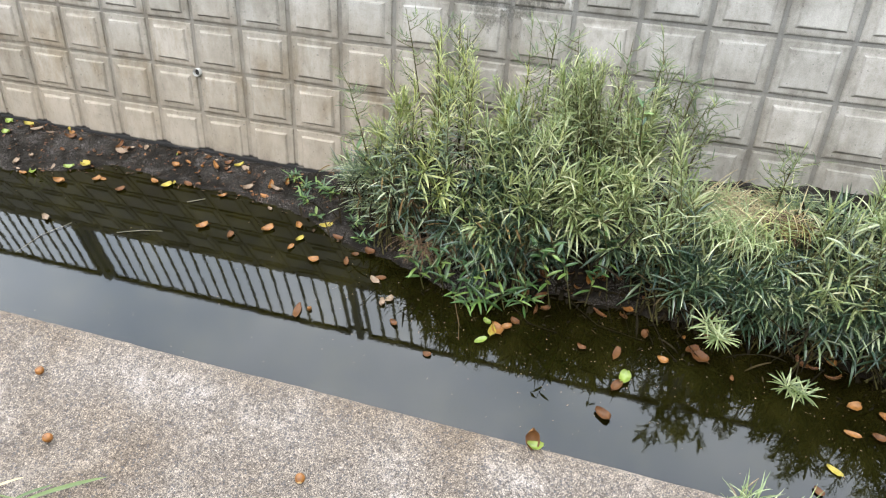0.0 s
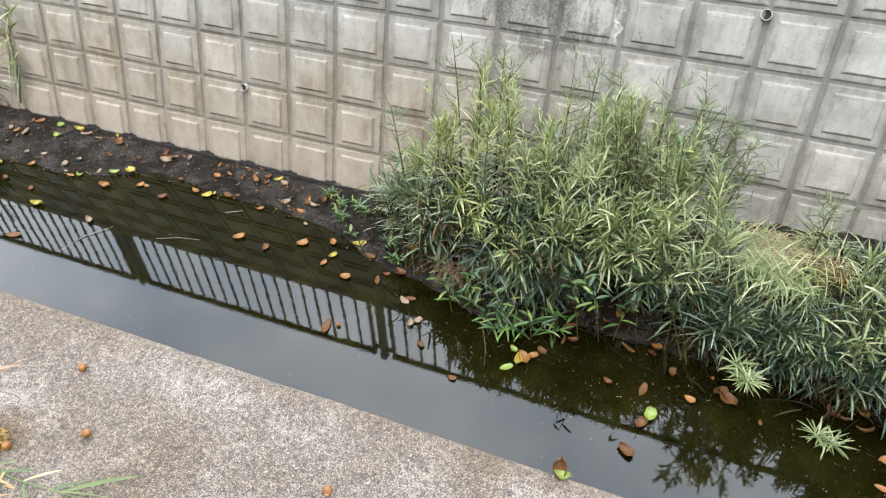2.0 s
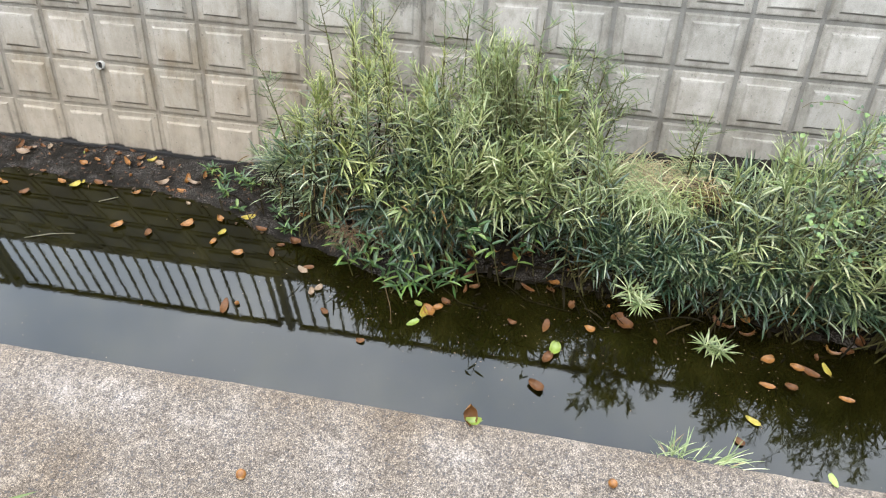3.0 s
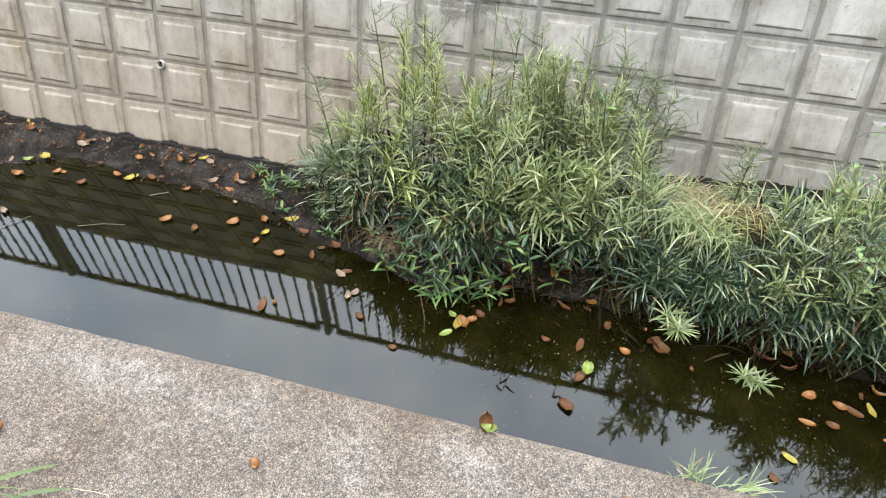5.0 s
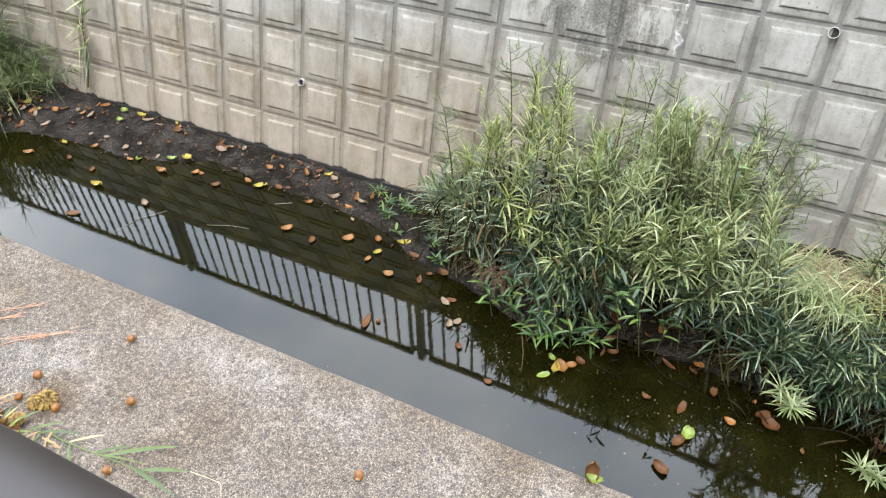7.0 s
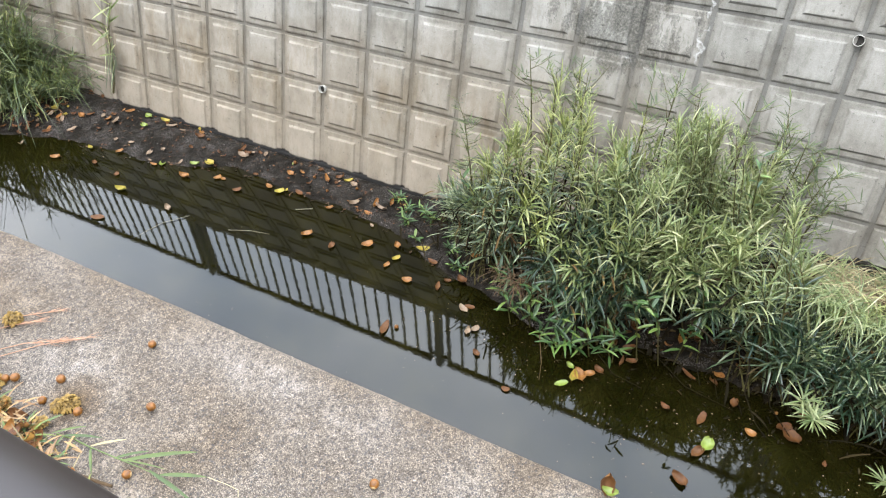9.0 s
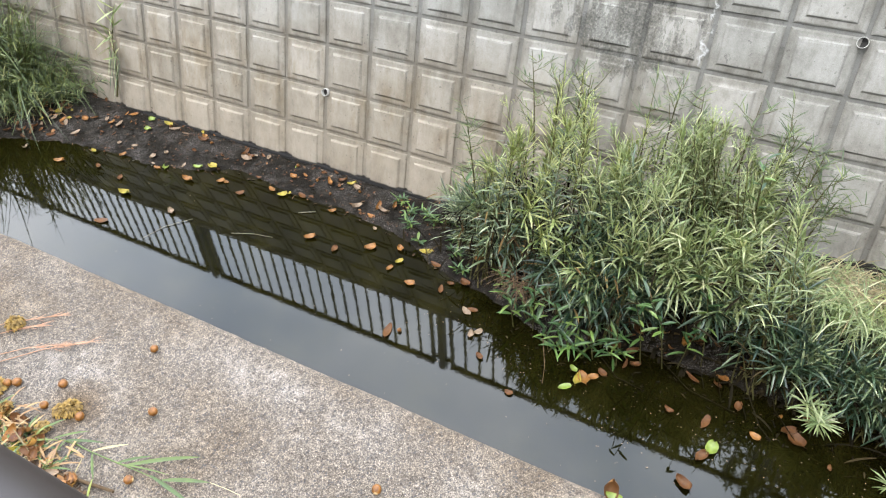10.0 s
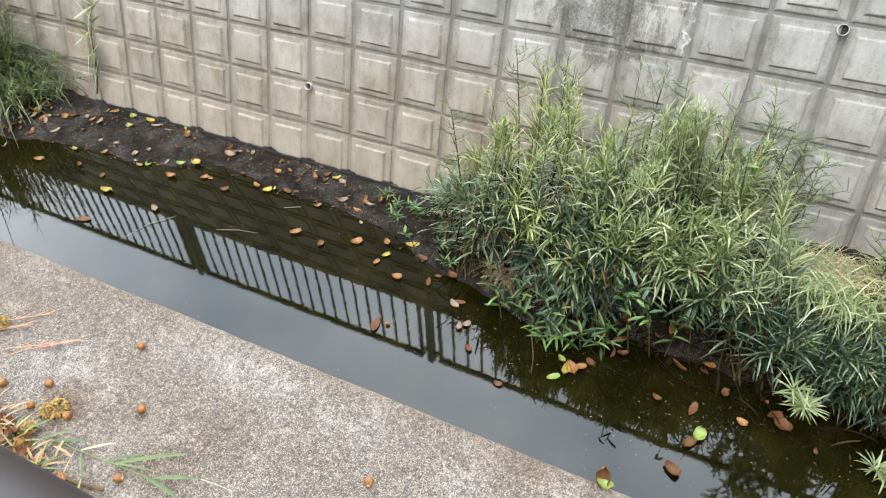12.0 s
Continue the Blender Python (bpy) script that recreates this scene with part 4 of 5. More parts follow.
sprout(1.786, -0.645, 0.00, 25, 7, 0.085, 0.0105, M_FRESH, "bright green weed at the edge of the mud", 3, 0.12)
sprout(1.406, -0.590, 0.00, 26, 7, 0.075, 0.012, M_FRESH, "bright green weed at the edge of the mud", 3, 0.14)
for j, (x, y) in enumerate(((0.552, -0.164), (0.634, -0.214), (0.709, -0.173), (0.771, -0.234), (0.848, -0.213), (0.678, -0.286), (0.911, -0.294), (0.954, -0.375), (1.036, -0.455))):
    sprout(x, y, mud_z(x, y), 40 + j, 8, 0.052, 0.009, M_FRESH, "young bright green weed on the mud", 2, 0.045)
for j, (x, y, h) in enumerate(((1.080, -0.272, 0.50), (1.251, -0.517, 0.18), (1.353, -0.637, 0.18), (1.429, -0.619, 0.27), (1.592, -0.647, 0.25), (1.697, -0.657, 0.30), (1.867, -0.598, 0.38), (1.946, -0.580, 0.52), (1.996, -0.553, 0.27), (2.075, -0.517, 0.45))):
    sprout(x, y, max(0, mud_z(x, y)), 160 + j, 9, 0.066, 0.013, M_FRESH, "bright green leafy sprig growing through the shrub", 1, h)
sprout(2.10, -0.20, mud_z(2.092, -0.204), 175, 14, 0.05, 0.010, M_FRESH, "bright green leafy sprig growing through the shrub", 1, 0.78)
sprout(0.762, -0.376, 0.00, 60, 5, 0.05, 0.014, M_FRESH, "young weed at the edge of the water", 1, 0.05)


def dry_grass(x, y, z, seed, n, size, label, mat=None):
    r = random.Random(seed)
    s = Shape()
    for j in range(n):
        a = r.uniform(0, 6.28)
        p = Vector((r.gauss(0, size * 0.4), r.gauss(0, size * 0.25), 0.3 * size * r.random()))
        s.blade(p, (math.cos(a), math.sin(a), r.uniform(0.0, 0.9)), size * r.uniform(0.5, 1.2), 0.0035, r.uniform(0.5, 1.8), 0.1, 5)
    ob = s.put("dry_grass", mat or M_STRAW)
    ob.matrix_world = Matrix.Translation((x, y, z))
    return tagged(ob, label, "dry grass", kind="stuff")


for x, y, z, seed, n, size, label, mat in (
    (2.346, -0.166, 0.288, 71, 190, 0.14, "fine pale grass among the shrubs", M_SHOOT), (2.461, -0.248, 0.297, 72, 210, 0.14, "fine pale grass among the shrubs", M_SHOOT),
    (2.557, -0.369, 0.315, 73, 190, 0.13, "fine pale grass among the shrubs", M_SHOOT), (2.724, -0.347, 0.270, 76, 120, 0.13, "fine pale grass among the shrubs", M_SHOOT),
    (2.402, -0.146, 0.279, 77, 190, 0.14, "tangle of dry straw-coloured grass", M_STRAW), (2.536, -0.207, 0.306, 78, 190, 0.13, "tangle of dry straw-coloured grass", M_STRAW),
    (2.632, -0.278, 0.342, 79, 190, 0.085, "brown nest of dead stalks with a dark hollow", M_LITTER), (2.287, -0.166, 0.234, 80, 90, 0.11, "dry grass stalks against the wall", M_STRAW),
    (2.647, -0.124, 0.288, 84, 170, 0.14, "fine pale grass at the foot of the wall", M_SHOOT), (2.761, -0.145, 0.297, 85, 170, 0.14, "fine green grass at the foot of the wall", M_LEAF), (2.495, -0.104, 0.252, 86, 170, 0.13, "fine green grass at the foot of the wall", M_LEAF)):
    dry_grass(x, y, z, seed, n, size, label, mat)
for x, y, z, seed, n, size, label, mat in (
    (2.425, -0.395, 0.395, 91, 80, 0.13, "fine pale grass arching over the shrubs", M_SHOOT), (2.530, -0.450, 0.405, 92, 60, 0.12, "fine pale grass arching over the shrubs", M_SHOOT),
    (2.585, -0.395, 0.410, 93, 70, 0.12, "fine yellow-green grass arching over the shrubs", M_THREAD), (2.490, -0.345, 0.390, 94, 40, 0.12, "tangle of dry straw-coloured grass", M_STRAW),
    # the near-black stalks put shade in the nest's hollow
    (2.660, -0.375, 0.415, 95, 110, 0.075, "brown nest of dead stalks with a dark hollow", M_WITHER), (2.690, -0.400, 0.400, 96, 60, 0.06, "near-black dead stalks that put shade in a nest's hollow", M_DEAD_SHADE), (2.650, -0.350, 0.440, 97, 24, 0.10, "dry straw round a brown nest", M_STRAW)):
    dry_grass(x, y, z, seed, n, size, label, mat)
dry_grass(1.458, -0.472, 0.072, 74, 70, 0.10, "dead brown twigs and stalks under the shrub", M_TWIG)
dry_grass(1.328, -0.536, 0.144, 75, 90, 0.12, "dead brown twigs and stalks under the shrub", M_TWIG)


def vine(x, y, z, seed, n, spread):
    """Trailing stems with small round leaves, lying over the shrubs."""
    r = random.Random(seed)
    thing = empty("climbing_vine", Matrix.Translation((x, y, z)))
    s, lv = Shape(), Shape()
    for q in range(9):
        p = Vector((r.uniform(-spread, spread) * 0.5, r.uniform(-0.1, 0.1), r.uniform(-0.05, 0.1)))
        d = Vector((r.uniform(-1, 1), r.uniform(-0.5, 0.3), r.uniform(-0.2, 0.6)))
        pts = [p]
        for j in range(8):
            d = (d + Vector((r.uniform(-0.6, 0.6), r.uniform(-0.5, 0.4), r.uniform(-0.5, 0.35)))).normalized()
            pts.append(pts[-1] + d * 0.032)
        s.tube(pts, 0.0012, 4)
        for j in range(n):
            c, _ = at_path(pts, r.random())
            c = c + Vector((r.gauss(0, 0.014), r.gauss(0, 0.014), r.uniform(0, 0.022)))
            nrm = Vector((r.uniform(-0.5, 0.5), r.uniform(-0.9, 0.1), 1)).normalized()
            a = nrm.cross(Vector((r.uniform(-1, 1), 0.3, 0.2))).normalized()
            b = nrm.cross(a)
            size = r.uniform(0.004, 0.0095)
            i0 = len(lv.v)
            lv.v.append(c + nrm * 0.01)
            for e in range(9):
                u = 2 * math.pi * e / 9
                k = size * (1 - 0.25 * (e == 0) + 0.2 * math.cos(3 * u))
                lv.v.append(c + nrm * (0.01 + 0.15 * k * math.cos(2 * u)) + a * (k * math.cos(u)) + b * (k * math.sin(u)))
            for e in range(9):
                lv.f.append((i0, i0 + 1 + e, i0 + 1 + (e + 1) % 9))
    tagged(s.put("stem_tangle", M_STEM, thing), kind="stuff")
    tagged(lv.put("foliage", M_FRESH, thing), "small round bright green leaves", kind="stuff")
    return tagged(thing, "trailing vine with small round bright green leaves over the shrubs", "vine")


vine(3.064, -0.590, 0.468, 81, 12, 0.22)
vine(2.967, -0.473, 0.600, 83, 6, 0.2)
vine(3.131, -0.414, 0.700, 82, 12, 0.22)


def grass_clump(x, y, seed, n, high, label):
    """Arching grass blades from one root, with narrow leafy stems between them."""
    r = random.Random(seed)
    z = mud_z(x, y)
    thing = empty("grass_clump", Matrix.Translation((x, y, z)))
    lv, sh, old = Shape(), Shape(), Shape()
    for j in range(2 * n):
        a = r.uniform(0, 6.28)
        p = Vector((r.gauss(0, 0.08), r.gauss(0, 0.07), 0))
        (sh if r.random() < 0.12 else lv).blade(p, (math.cos(a) * 0.6, math.sin(a) * 0.6 - 0.1, r.uniform(0.6, 1.5)), high * r.uniform(0.45, 1.3), r.uniform(0.0035, 0.0085), r.uniform(0.5, 2.2), 0.35, 8)
    stems = Shape()
    for j in range(n // 6):
        pts = stem_path((0, 0, 0), (r.gauss(0, 0.14), r.gauss(-0.04, 0.10), high * r.uniform(0.5, 1.1)), 0.12, r)
        leafy_stem(stems, lv, sh, pts, r, 30, 0.085, 0.0065, 0.15, 0.0026, 1.02, 0.25)
    tagged(stems.put("stem_tangle", M_STEM, thing), kind="stuff")
    for j in range(n // 2):
        a = r.uniform(0, 6.28)
        p = Vector((r.gauss(0, 0.09), r.gauss(0, 0.08), 0.01))
        old.blade(p, (math.cos(a), math.sin(a) - 0.1, r.uniform(0.1, 0.8)), high * r.uniform(0.3, 0.7), r.uniform(0.003, 0.006), r.uniform(1.2, 2.6), 0.3, 6)
    tagged(lv.put("foliage", M_BLADE, thing), "long arching green blades", kind="stuff")
    tagged(sh.put("pale_foliage", M_SHOOT, thing), "pale green blades", kind="stuff")
    tagged(old.put("dead_foliage", M_NEEDLE, thing), "brown dead blades at the base", kind="stuff")
    return tagged(thing, label, "grass", "grass clumps at the foot of the wall")


for j, (x, y, n, h) in enumerate(((-1.863, -0.168, 60, 0.20), (-2.002, -0.338, 100, 0.27), (-2.092, -0.149, 120, 0.54), (-2.188, -0.464, 110, 0.31), (-2.289, -0.213, 150, 0.79), (-2.462, -0.425, 130, 0.56), (-2.561, -0.194, 150, 0.95), (-2.727, -0.449, 120, 0.81), (-2.804, -0.174, 120, 0.90), (-3.141, -0.347, 120, 0.81), (-3.561, -0.350, 120, 0.81))):
    grass_clump(x, y, 300 + j, n, h, "tall clump of arching grass on the bank" if h > 0.4 else "short clump of grass beside bare mud")

# a weed that climbs a joint of the wall, with dead blades hanging from it
r = random.Random(91)
thing = empty("wall_weed", WALL @ pose(-1.50, -0.14, 0.02))
s, lv, dead = Shape(), Shape(), Shape()
pts = [Vector((0.012 * math.sin(q) + 0.014 * q, 0.078 * q, 0.008 + 0.006 * q)) for q in range(8)]
s.tube(pts, [0.0055 - 0.0006 * q for q in range(8)], 6)
for q in range(22):
    p, _ = at_path(pts, 0.45 + 0.55 * q / 22)
    lv.blade(p, (r.uniform(-1, 1), r.uniform(-0.5, 0.9), r.uniform(0.1, 0.7)), r.uniform(0.07, 0.15), 0.011, 0.3, 0.3, 5)
for q in range(16):
    dead.blade((r.uniform(-0.03, 0.07), r.uniform(0.18, 0.36), 0.02), (r.uniform(-0.3, 0.4), -1, r.uniform(0.0, 0.25)), r.uniform(0.1, 0.24), 0.006, 0.1, 0.2, 5)
s.put("stem", M_STEM, thing)
tagged(lv.put("foliage", M_SHOOT, thing), kind="stuff")
tagged(dead.put("dead_foliage", M_LEAF, thing), "dull hanging blades", kind="stuff")
tagged(thing, "thin weed growing up a joint of the wall", "weed")


def bank_shrub(x, y, half, top, stems_n, seed):
    """A tall shrub on the far bank, leaning over the fence; the water mirrors its crown."""
    r = random.Random(seed)
    z = GROUND_Z - 0.01
    thing = empty("bank_shrub", Matrix.Translation((x, y, z)))
    lv, sh = Shape(), Shape()
    for k in range(stems_n):
        u = r.uniform(-1, 1)
        tip = Vector((half * u, r.uniform(-0.22, 0.3), (top - z) * (1 - 0.45 * u * u) * r.uniform(0.42, 1.0)))
        pts = stem_path((r.gauss(0, 0.06), 0.12 + r.gauss(0, 0.05), -0.02), tip, 0.1, r)
        st = Shape()
        leafy_stem(st, lv, sh, pts, r, 30, 0.11, 0.017, 0.3, 0.006, 0.9, 0.4)
        st.put("stem", M_STEM, thing)
    tagged(lv.put("foliage", M_LEAF, thing), "long dark green leaves", kind="stuff")
    if sh.v:
        tagged(sh.put("young_foliage", M_SHOOT, thing), "pale yellow-green young leaves", kind="stuff")
    return tagged(thing, "tall green shrub behind the fence on the far bank", "shrub", "shrubs on the far bank")


bank_shrub(2.70, 0.58, 0.34, 2.75, 44, 951)
bank_shrub(3.63, 0.58, 0.55, 2.68, 54, 952)
bank_shrub(4.42, 0.58, 0.65, 3.03, 60, 953)

# ---------------------------------------------------------------- fallen leaves
def fallen_leaf_mesh(seed, length, width, mat, curl):
    """An oval leaf with a stalk, a crease along the midrib and curled edges; it has a thin body."""
    r = random.Random(seed)
    s = Shape()
    n, side = 9, 2
    tw, bend = r.uniform(-0.4, 0.4), r.uniform(-0.06, 0.06)
    rows = []
    for i in range(n + 1):
        t = i / n
        wd = width / 2 * max(0.03, math.sin(math.pi * (t ** 0.82 * 0.93 + 0.05)) ** 0.6) * (1 + 0.07 * r.uniform(-1, 1))
        y = length * (t - 0.5)
        arch = curl * length * (0.35 * (t - 0.5) ** 2 * 4)
        row = []
        for k in range(-side, side + 1):
            u = k / side
            z = arch + curl * width * 0.5 * u * u + 0.06 * width * abs(u) + tw * curl * u * (t - 0.5) * width
            row.append(Vector((u * wd + bend * length * 4 * (t - 0.5) ** 2, y, z + 0.0015)))
        rows.append(row)
    for thick in (0.0, -0.0007):
        for row in rows:
            s.v += [q + Vector((0, 0, thick)) for q in row]
    m = 2 * side + 1
    tot = m * (n + 1)
    for i in range(n):
        for k in range(m - 1):
            a = i * m + k
            s.f.append((a, a + 1, a + m + 1, a + m))
            s.f.append((tot + a, tot + a + m, tot + a + m + 1, tot + a + 1))
    s.tube([Vector((bend * length, -length * 0.5, curl * length * 0.35 + 0.001)), Vector((bend * length * 1.5 + 0.002, -length * 0.62, curl * length * 0.3 + 0.002))], [0.0009, 0.0006], 4)
    me = bpy.data.meshes.new("fallen_leaf")
    me.from_pydata([tuple(v) for v in s.v], [], s.f)
    me.materials.append(mat)
    me.polygons.foreach_set("use_smooth", [True] * len(me.polygons))
    return me


KINDS = {"orange": (M_FALL_ORANGE, "orange-brown fallen leaf"), "brown": (M_FALL_BROWN, "dull brown fallen leaf"), "yellow": (M_FALL_YELLOW, "yellow fallen leaf"),
         "green": (M_FALL_GREEN, "yellow-green fallen leaf"), "pale": (M_FALL_PALE, "bleached tan fallen leaf")}
LEAVES = {}
for kind, (mat, _) in KINDS.items():
    LEAVES[kind] = [fallen_leaf_mesh(900 + 7 * j + len(kind), 0.071 * f, 0.037 * g, mat, c) for j, (f, g, c) in enumerate(((0.92, 0.9, 0.14), (0.78, 1.05, 0.36), (1.0, 0.8, 0.22), (0.86, 0.95, 0.60), (0.7, 0.85, 0.45), (0.95, 0.6, 0.8)))]


def fallen_leaf(x, y, z, kind, turn, size=1.0, where="floating on the dark water", tilt=(0, 0), shape=None):
    r = rng
    me = LEAVES[kind][shape if shape is not None else r.randrange(6)]
    ob = new("fallen_leaf", me)
    ob.matrix_world = pose(x, y, z, tilt[0], tilt[1], turn) @ Matrix.Diagonal((size, size, size, 1))
    return tagged(ob, KINDS[kind][1] + " " + where, "leaf", "fallen leaves " + ("on the water" if "water" in where else "on the mud" if "mud" in where else "on the ledge"))


# floating leaves: place, kind, turn, size
for x, y, kind, turn, size in (
    (-1.381, -0.627, "orange", 120, 1.1), (-1.274, -0.477, "yellow", 80, 0.65), (-1.092, -0.435, "orange", 150, 0.8), (-1.138, -0.570, "brown", 60, 0.8), (-0.945, -0.595, "brown", 30, 0.7),
    (-0.820, -0.681, "yellow", 105, 1.0), (-0.832, -0.440, "orange", 90, 0.65), (-0.597, -0.452, "orange", 95, 1.0), (-0.429, -0.387, "orange", 140, 0.75), (-0.402, -0.379, "orange", 80, 0.6),
    (-0.264, -0.426, "brown", 130, 0.8), (-0.487, -0.690, "pale", 60, 1.0), (-0.140, -0.326, "orange", 70, 0.75), (-0.259, -0.280, "brown", 100, 0.6), (-0.058, -0.341, "yellow", 130, 0.9),
    (0.264, -0.548, "orange", 130, 1.1), (0.250, -0.340, "orange", 130, 0.6), (0.442, -0.292, "orange", 80, 0.7), (0.563, -0.487, "orange", 130, 1.0), (0.418, -0.567, "brown", 190, 0.75),
    (0.510, -0.362, "pale", 60, 0.55), (0.692, -0.430, "orange", 40, 0.75), (0.810, -0.401, "yellow", 110, 0.95), (0.732, -0.508, "yellow", 145, 0.8), (0.715, -0.566, "orange", 165, 0.75),
    (0.844, -0.608, "orange", 100, 0.85), (0.894, -0.459, "brown", 80, 0.8), (0.900, -0.883, "brown", 10, 1.05), (0.039, -0.306, "brown", 70, 0.8),
    (1.063, -0.506, "brown", 70, 0.9), (0.984, -0.579, "brown", 20, 0.7), (1.007, -0.532, "brown", 100, 0.65),
    (1.140, -0.647, "pale", 60, 0.8), (1.161, -0.628, "brown", 100, 0.7), (1.238, -0.729, "pale", 150, 0.7), (1.215, -0.751, "pale", 15, 0.8),
    (1.296, -0.838, "brown", 60, 0.75), (1.469, -0.946, "brown", 90, 0.6), (1.647, -0.734, "green", 60, 0.75), (1.645, -0.826, "green", 130, 0.8),
    (1.694, -0.760, "orange", 40, 1.1), (1.724, -0.740, "orange", 120, 0.9), (1.678, -0.779, "yellow", 5, 0.85), (2.138, -1.022, "brown", 60, 1.25),
    (2.191, -0.853, "green", 170, 1.1), (2.165, -0.897, "brown", 150, 1.1), (2.018, -0.759, "brown", 70, 0.6), (2.312, -0.735, "orange", 70, 0.75),
    (2.437, -0.687, "brown", 50, 1.3), (2.411, -0.662, "brown", 120, 1.1), (2.148, -0.752, "brown", 170, 0.9), (2.151, -0.527, "orange", 60, 0.95),
    (2.555, -0.749, "brown", 10, 0.4),
    (-0.757, -0.897, "brown", 110, 1.1),
    (2.880, -1.023, "yellow", 60, 0.78), (2.828, -1.112, "brown", 50, 0.66), (2.943, -0.869, "orange", 80, 0.78), (3.024, -0.861, "brown", 75, 0.90),
    (3.159, -0.761, "yellow", 20, 0.78), (3.098, -0.785, "brown", 60, 0.98), (3.054, -0.774, "orange", 70, 0.98), (2.954, -0.758, "orange", 110, 0.90),
    (3.208, -0.877, "orange", 80, 0.74), (1.750, -0.705, "brown", 60, 0.74),
):
    fallen_leaf(x, y, max(0, mud_z(x, y)), kind, turn, size, shape=rng.choice((0, 2, 1, 1, 3, 4)))

# leaves on the mud, thicker near the wall
r = random.Random(55)
for x, y, kind in ((-0.795, -0.413, "green"), (-0.618, -0.351, "green"), (-0.540, -0.312, "yellow"), (0.346, -0.265, "pale"), (0.449, -0.235, "orange"), (0.492, -0.248, "pale"), (0.520, -0.194, "orange"), (0.273, -0.147, "pale"),
                   (0.172, -0.124, "brown"), (0.230, -0.133, "yellow"), (-0.083, -0.207, "orange"), (0.128, -0.177, "orange"), (-0.314, -0.122, "pale"), (-0.428, -0.178, "pale"), (-0.406, -0.159, "brown"), (-0.457, -0.149, "brown"), (-1.187, -0.112, "green"),
                   (-1.051, -0.116, "yellow"), (-0.990, -0.132, "pale"), (-0.770, -0.120, "orange"), (-0.757, -0.151, "brown"), (-0.867, -0.329, "pale"), (-0.910, -0.391, "pale"), (-1.195, -0.362, "pale"), (-1.434, -0.229, "pale"), (-1.382, -0.239, "orange"), (-1.549, -0.282, "orange"),
                   (-1.513, -0.250, "brown"), (-1.514, -0.396, "pale"), (-1.326, -0.123, "orange"), (-1.333, -0.228, "pale"), (-1.134, -0.196, "green"), (1.070, -0.373, "orange")):
    fallen_leaf(x, y, mud_z(x, y) + 0.004, kind, r.uniform(0, 360), r.uniform(0.7, 1.1), "on the black mud", (r.uniform(-14, 14), r.uniform(-14, 14)))
for j in range(95):
    x = r.uniform(-1.85, 0.62) if j < 65 else r.uniform(1.3, 3.3)
    e = along(x, EDGE)
    y = e + (-0.05 - e) * r.random() ** 0.9 - (0.03 if r.random() < 0.3 else 0)
    kind = r.choice(("orange", "brown", "brown", "brown", "brown", "pale", "pale", "yellow" if r.random() < 0.4 else "brown", "green" if r.random() < 0.3 else "orange"))
    fallen_leaf(x, y, max(0.001, mud_z(x, y)) + 0.004, kind, r.uniform(0, 360), r.uniform(0.2, 0.55), "on the black mud", (r.uniform(-22, 22), r.uniform(-22, 22)))

# leaves heaped at the foot of the grass
for j in range(34):
    x, y = r.gauss(-1.78, 0.09), r.gauss(-0.36, 0.10)
    fallen_leaf(x, y, max(0.001, mud_z(x, y)) + 0.006, r.choice(("brown", "brown", "orange", "brown", "yellow", "pale")), r.uniform(0, 360), r.uniform(0.4, 0.85), "on the black mud", (r.uniform(-25, 25), r.uniform(-25, 25)))

# dark sodden leaves under the shrubs
for j in range(40):
    x = r.uniform(1.75, 3.3)
    y = along(x, EDGE) + r.uniform(-0.12, 0.10)
    fallen_leaf(x, y, max(0.001, mud_z(x, y)) + 0.004, "orange" if j % 7 == 3 else "brown", r.uniform(0, 360), r.uniform(0.45, 1.1), "on the black mud", (r.uniform(-30, 30), r.uniform(-30, 30)))

# pebbles, husks and broken bits on the mud: too many to count
bits, stones = Shape(), Shape()
for j in range(420):
    x = r.uniform(-2.0, 0.9)
    e = along(x, EDGE)
    y = e - 0.03 + (-0.03 - e) * r.random()
    z = max(0.0, mud_z(x, y))
    if r.random() < 0.14:
        q = r.uniform(0.0015, 0.0055)
        m = pose(x, y, z + q * 0.3, r.uniform(0, 90), r.uniform(0, 90), r.uniform(0, 180)) @ Matrix.Diagonal((1, r.uniform(0.6, 1), r.uniform(0.5, 0.9), 1))
        stones.lathe([(0.001, -q), (q * 0.75, -q * 0.6), (q, 0), (q * 0.7, q * 0.65), (0.001, q)], 6, m)
    else:
        a = r.uniform(0, 6.28)
        bits.blade((x, y, z + 0.003), (math.cos(a), math.sin(a), r.uniform(-0.1, 0.5)), r.uniform(0.006, 0.030), r.uniform(0.003, 0.012), r.uniform(0, 1), 0.3, 3)
crumbs = Shape()
for j in range(130):
    x = r.uniform(-1.9, 0.85)
    e = along(x, EDGE)
    y = e - 0.04 + (-0.04 - e) * r.random() ** 0.8
    a = r.uniform(0, 6.28)
    crumbs.blade((x, y, max(0.0, mud_z(x, y)) + 0.003), (math.cos(a), math.sin(a), r.uniform(-0.1, 0.6)), r.uniform(0.008, 0.022), r.uniform(0.005, 0.012), r.uniform(0, 1), 0.4, 3)
tagged(crumbs.put("leaf_crumbs", M_FALL_BROWN), "reddish-brown torn leaf pieces on the mud", "litter", kind="stuff")
tagged(stones.put("pebbles", M_STONE), "small grey pebbles and grit on the mud", "pebbles", kind="stuff")
tagged(bits.put("leaf_litter", M_LITTER), "broken brown leaf bits on the mud", "litter", kind="stuff")


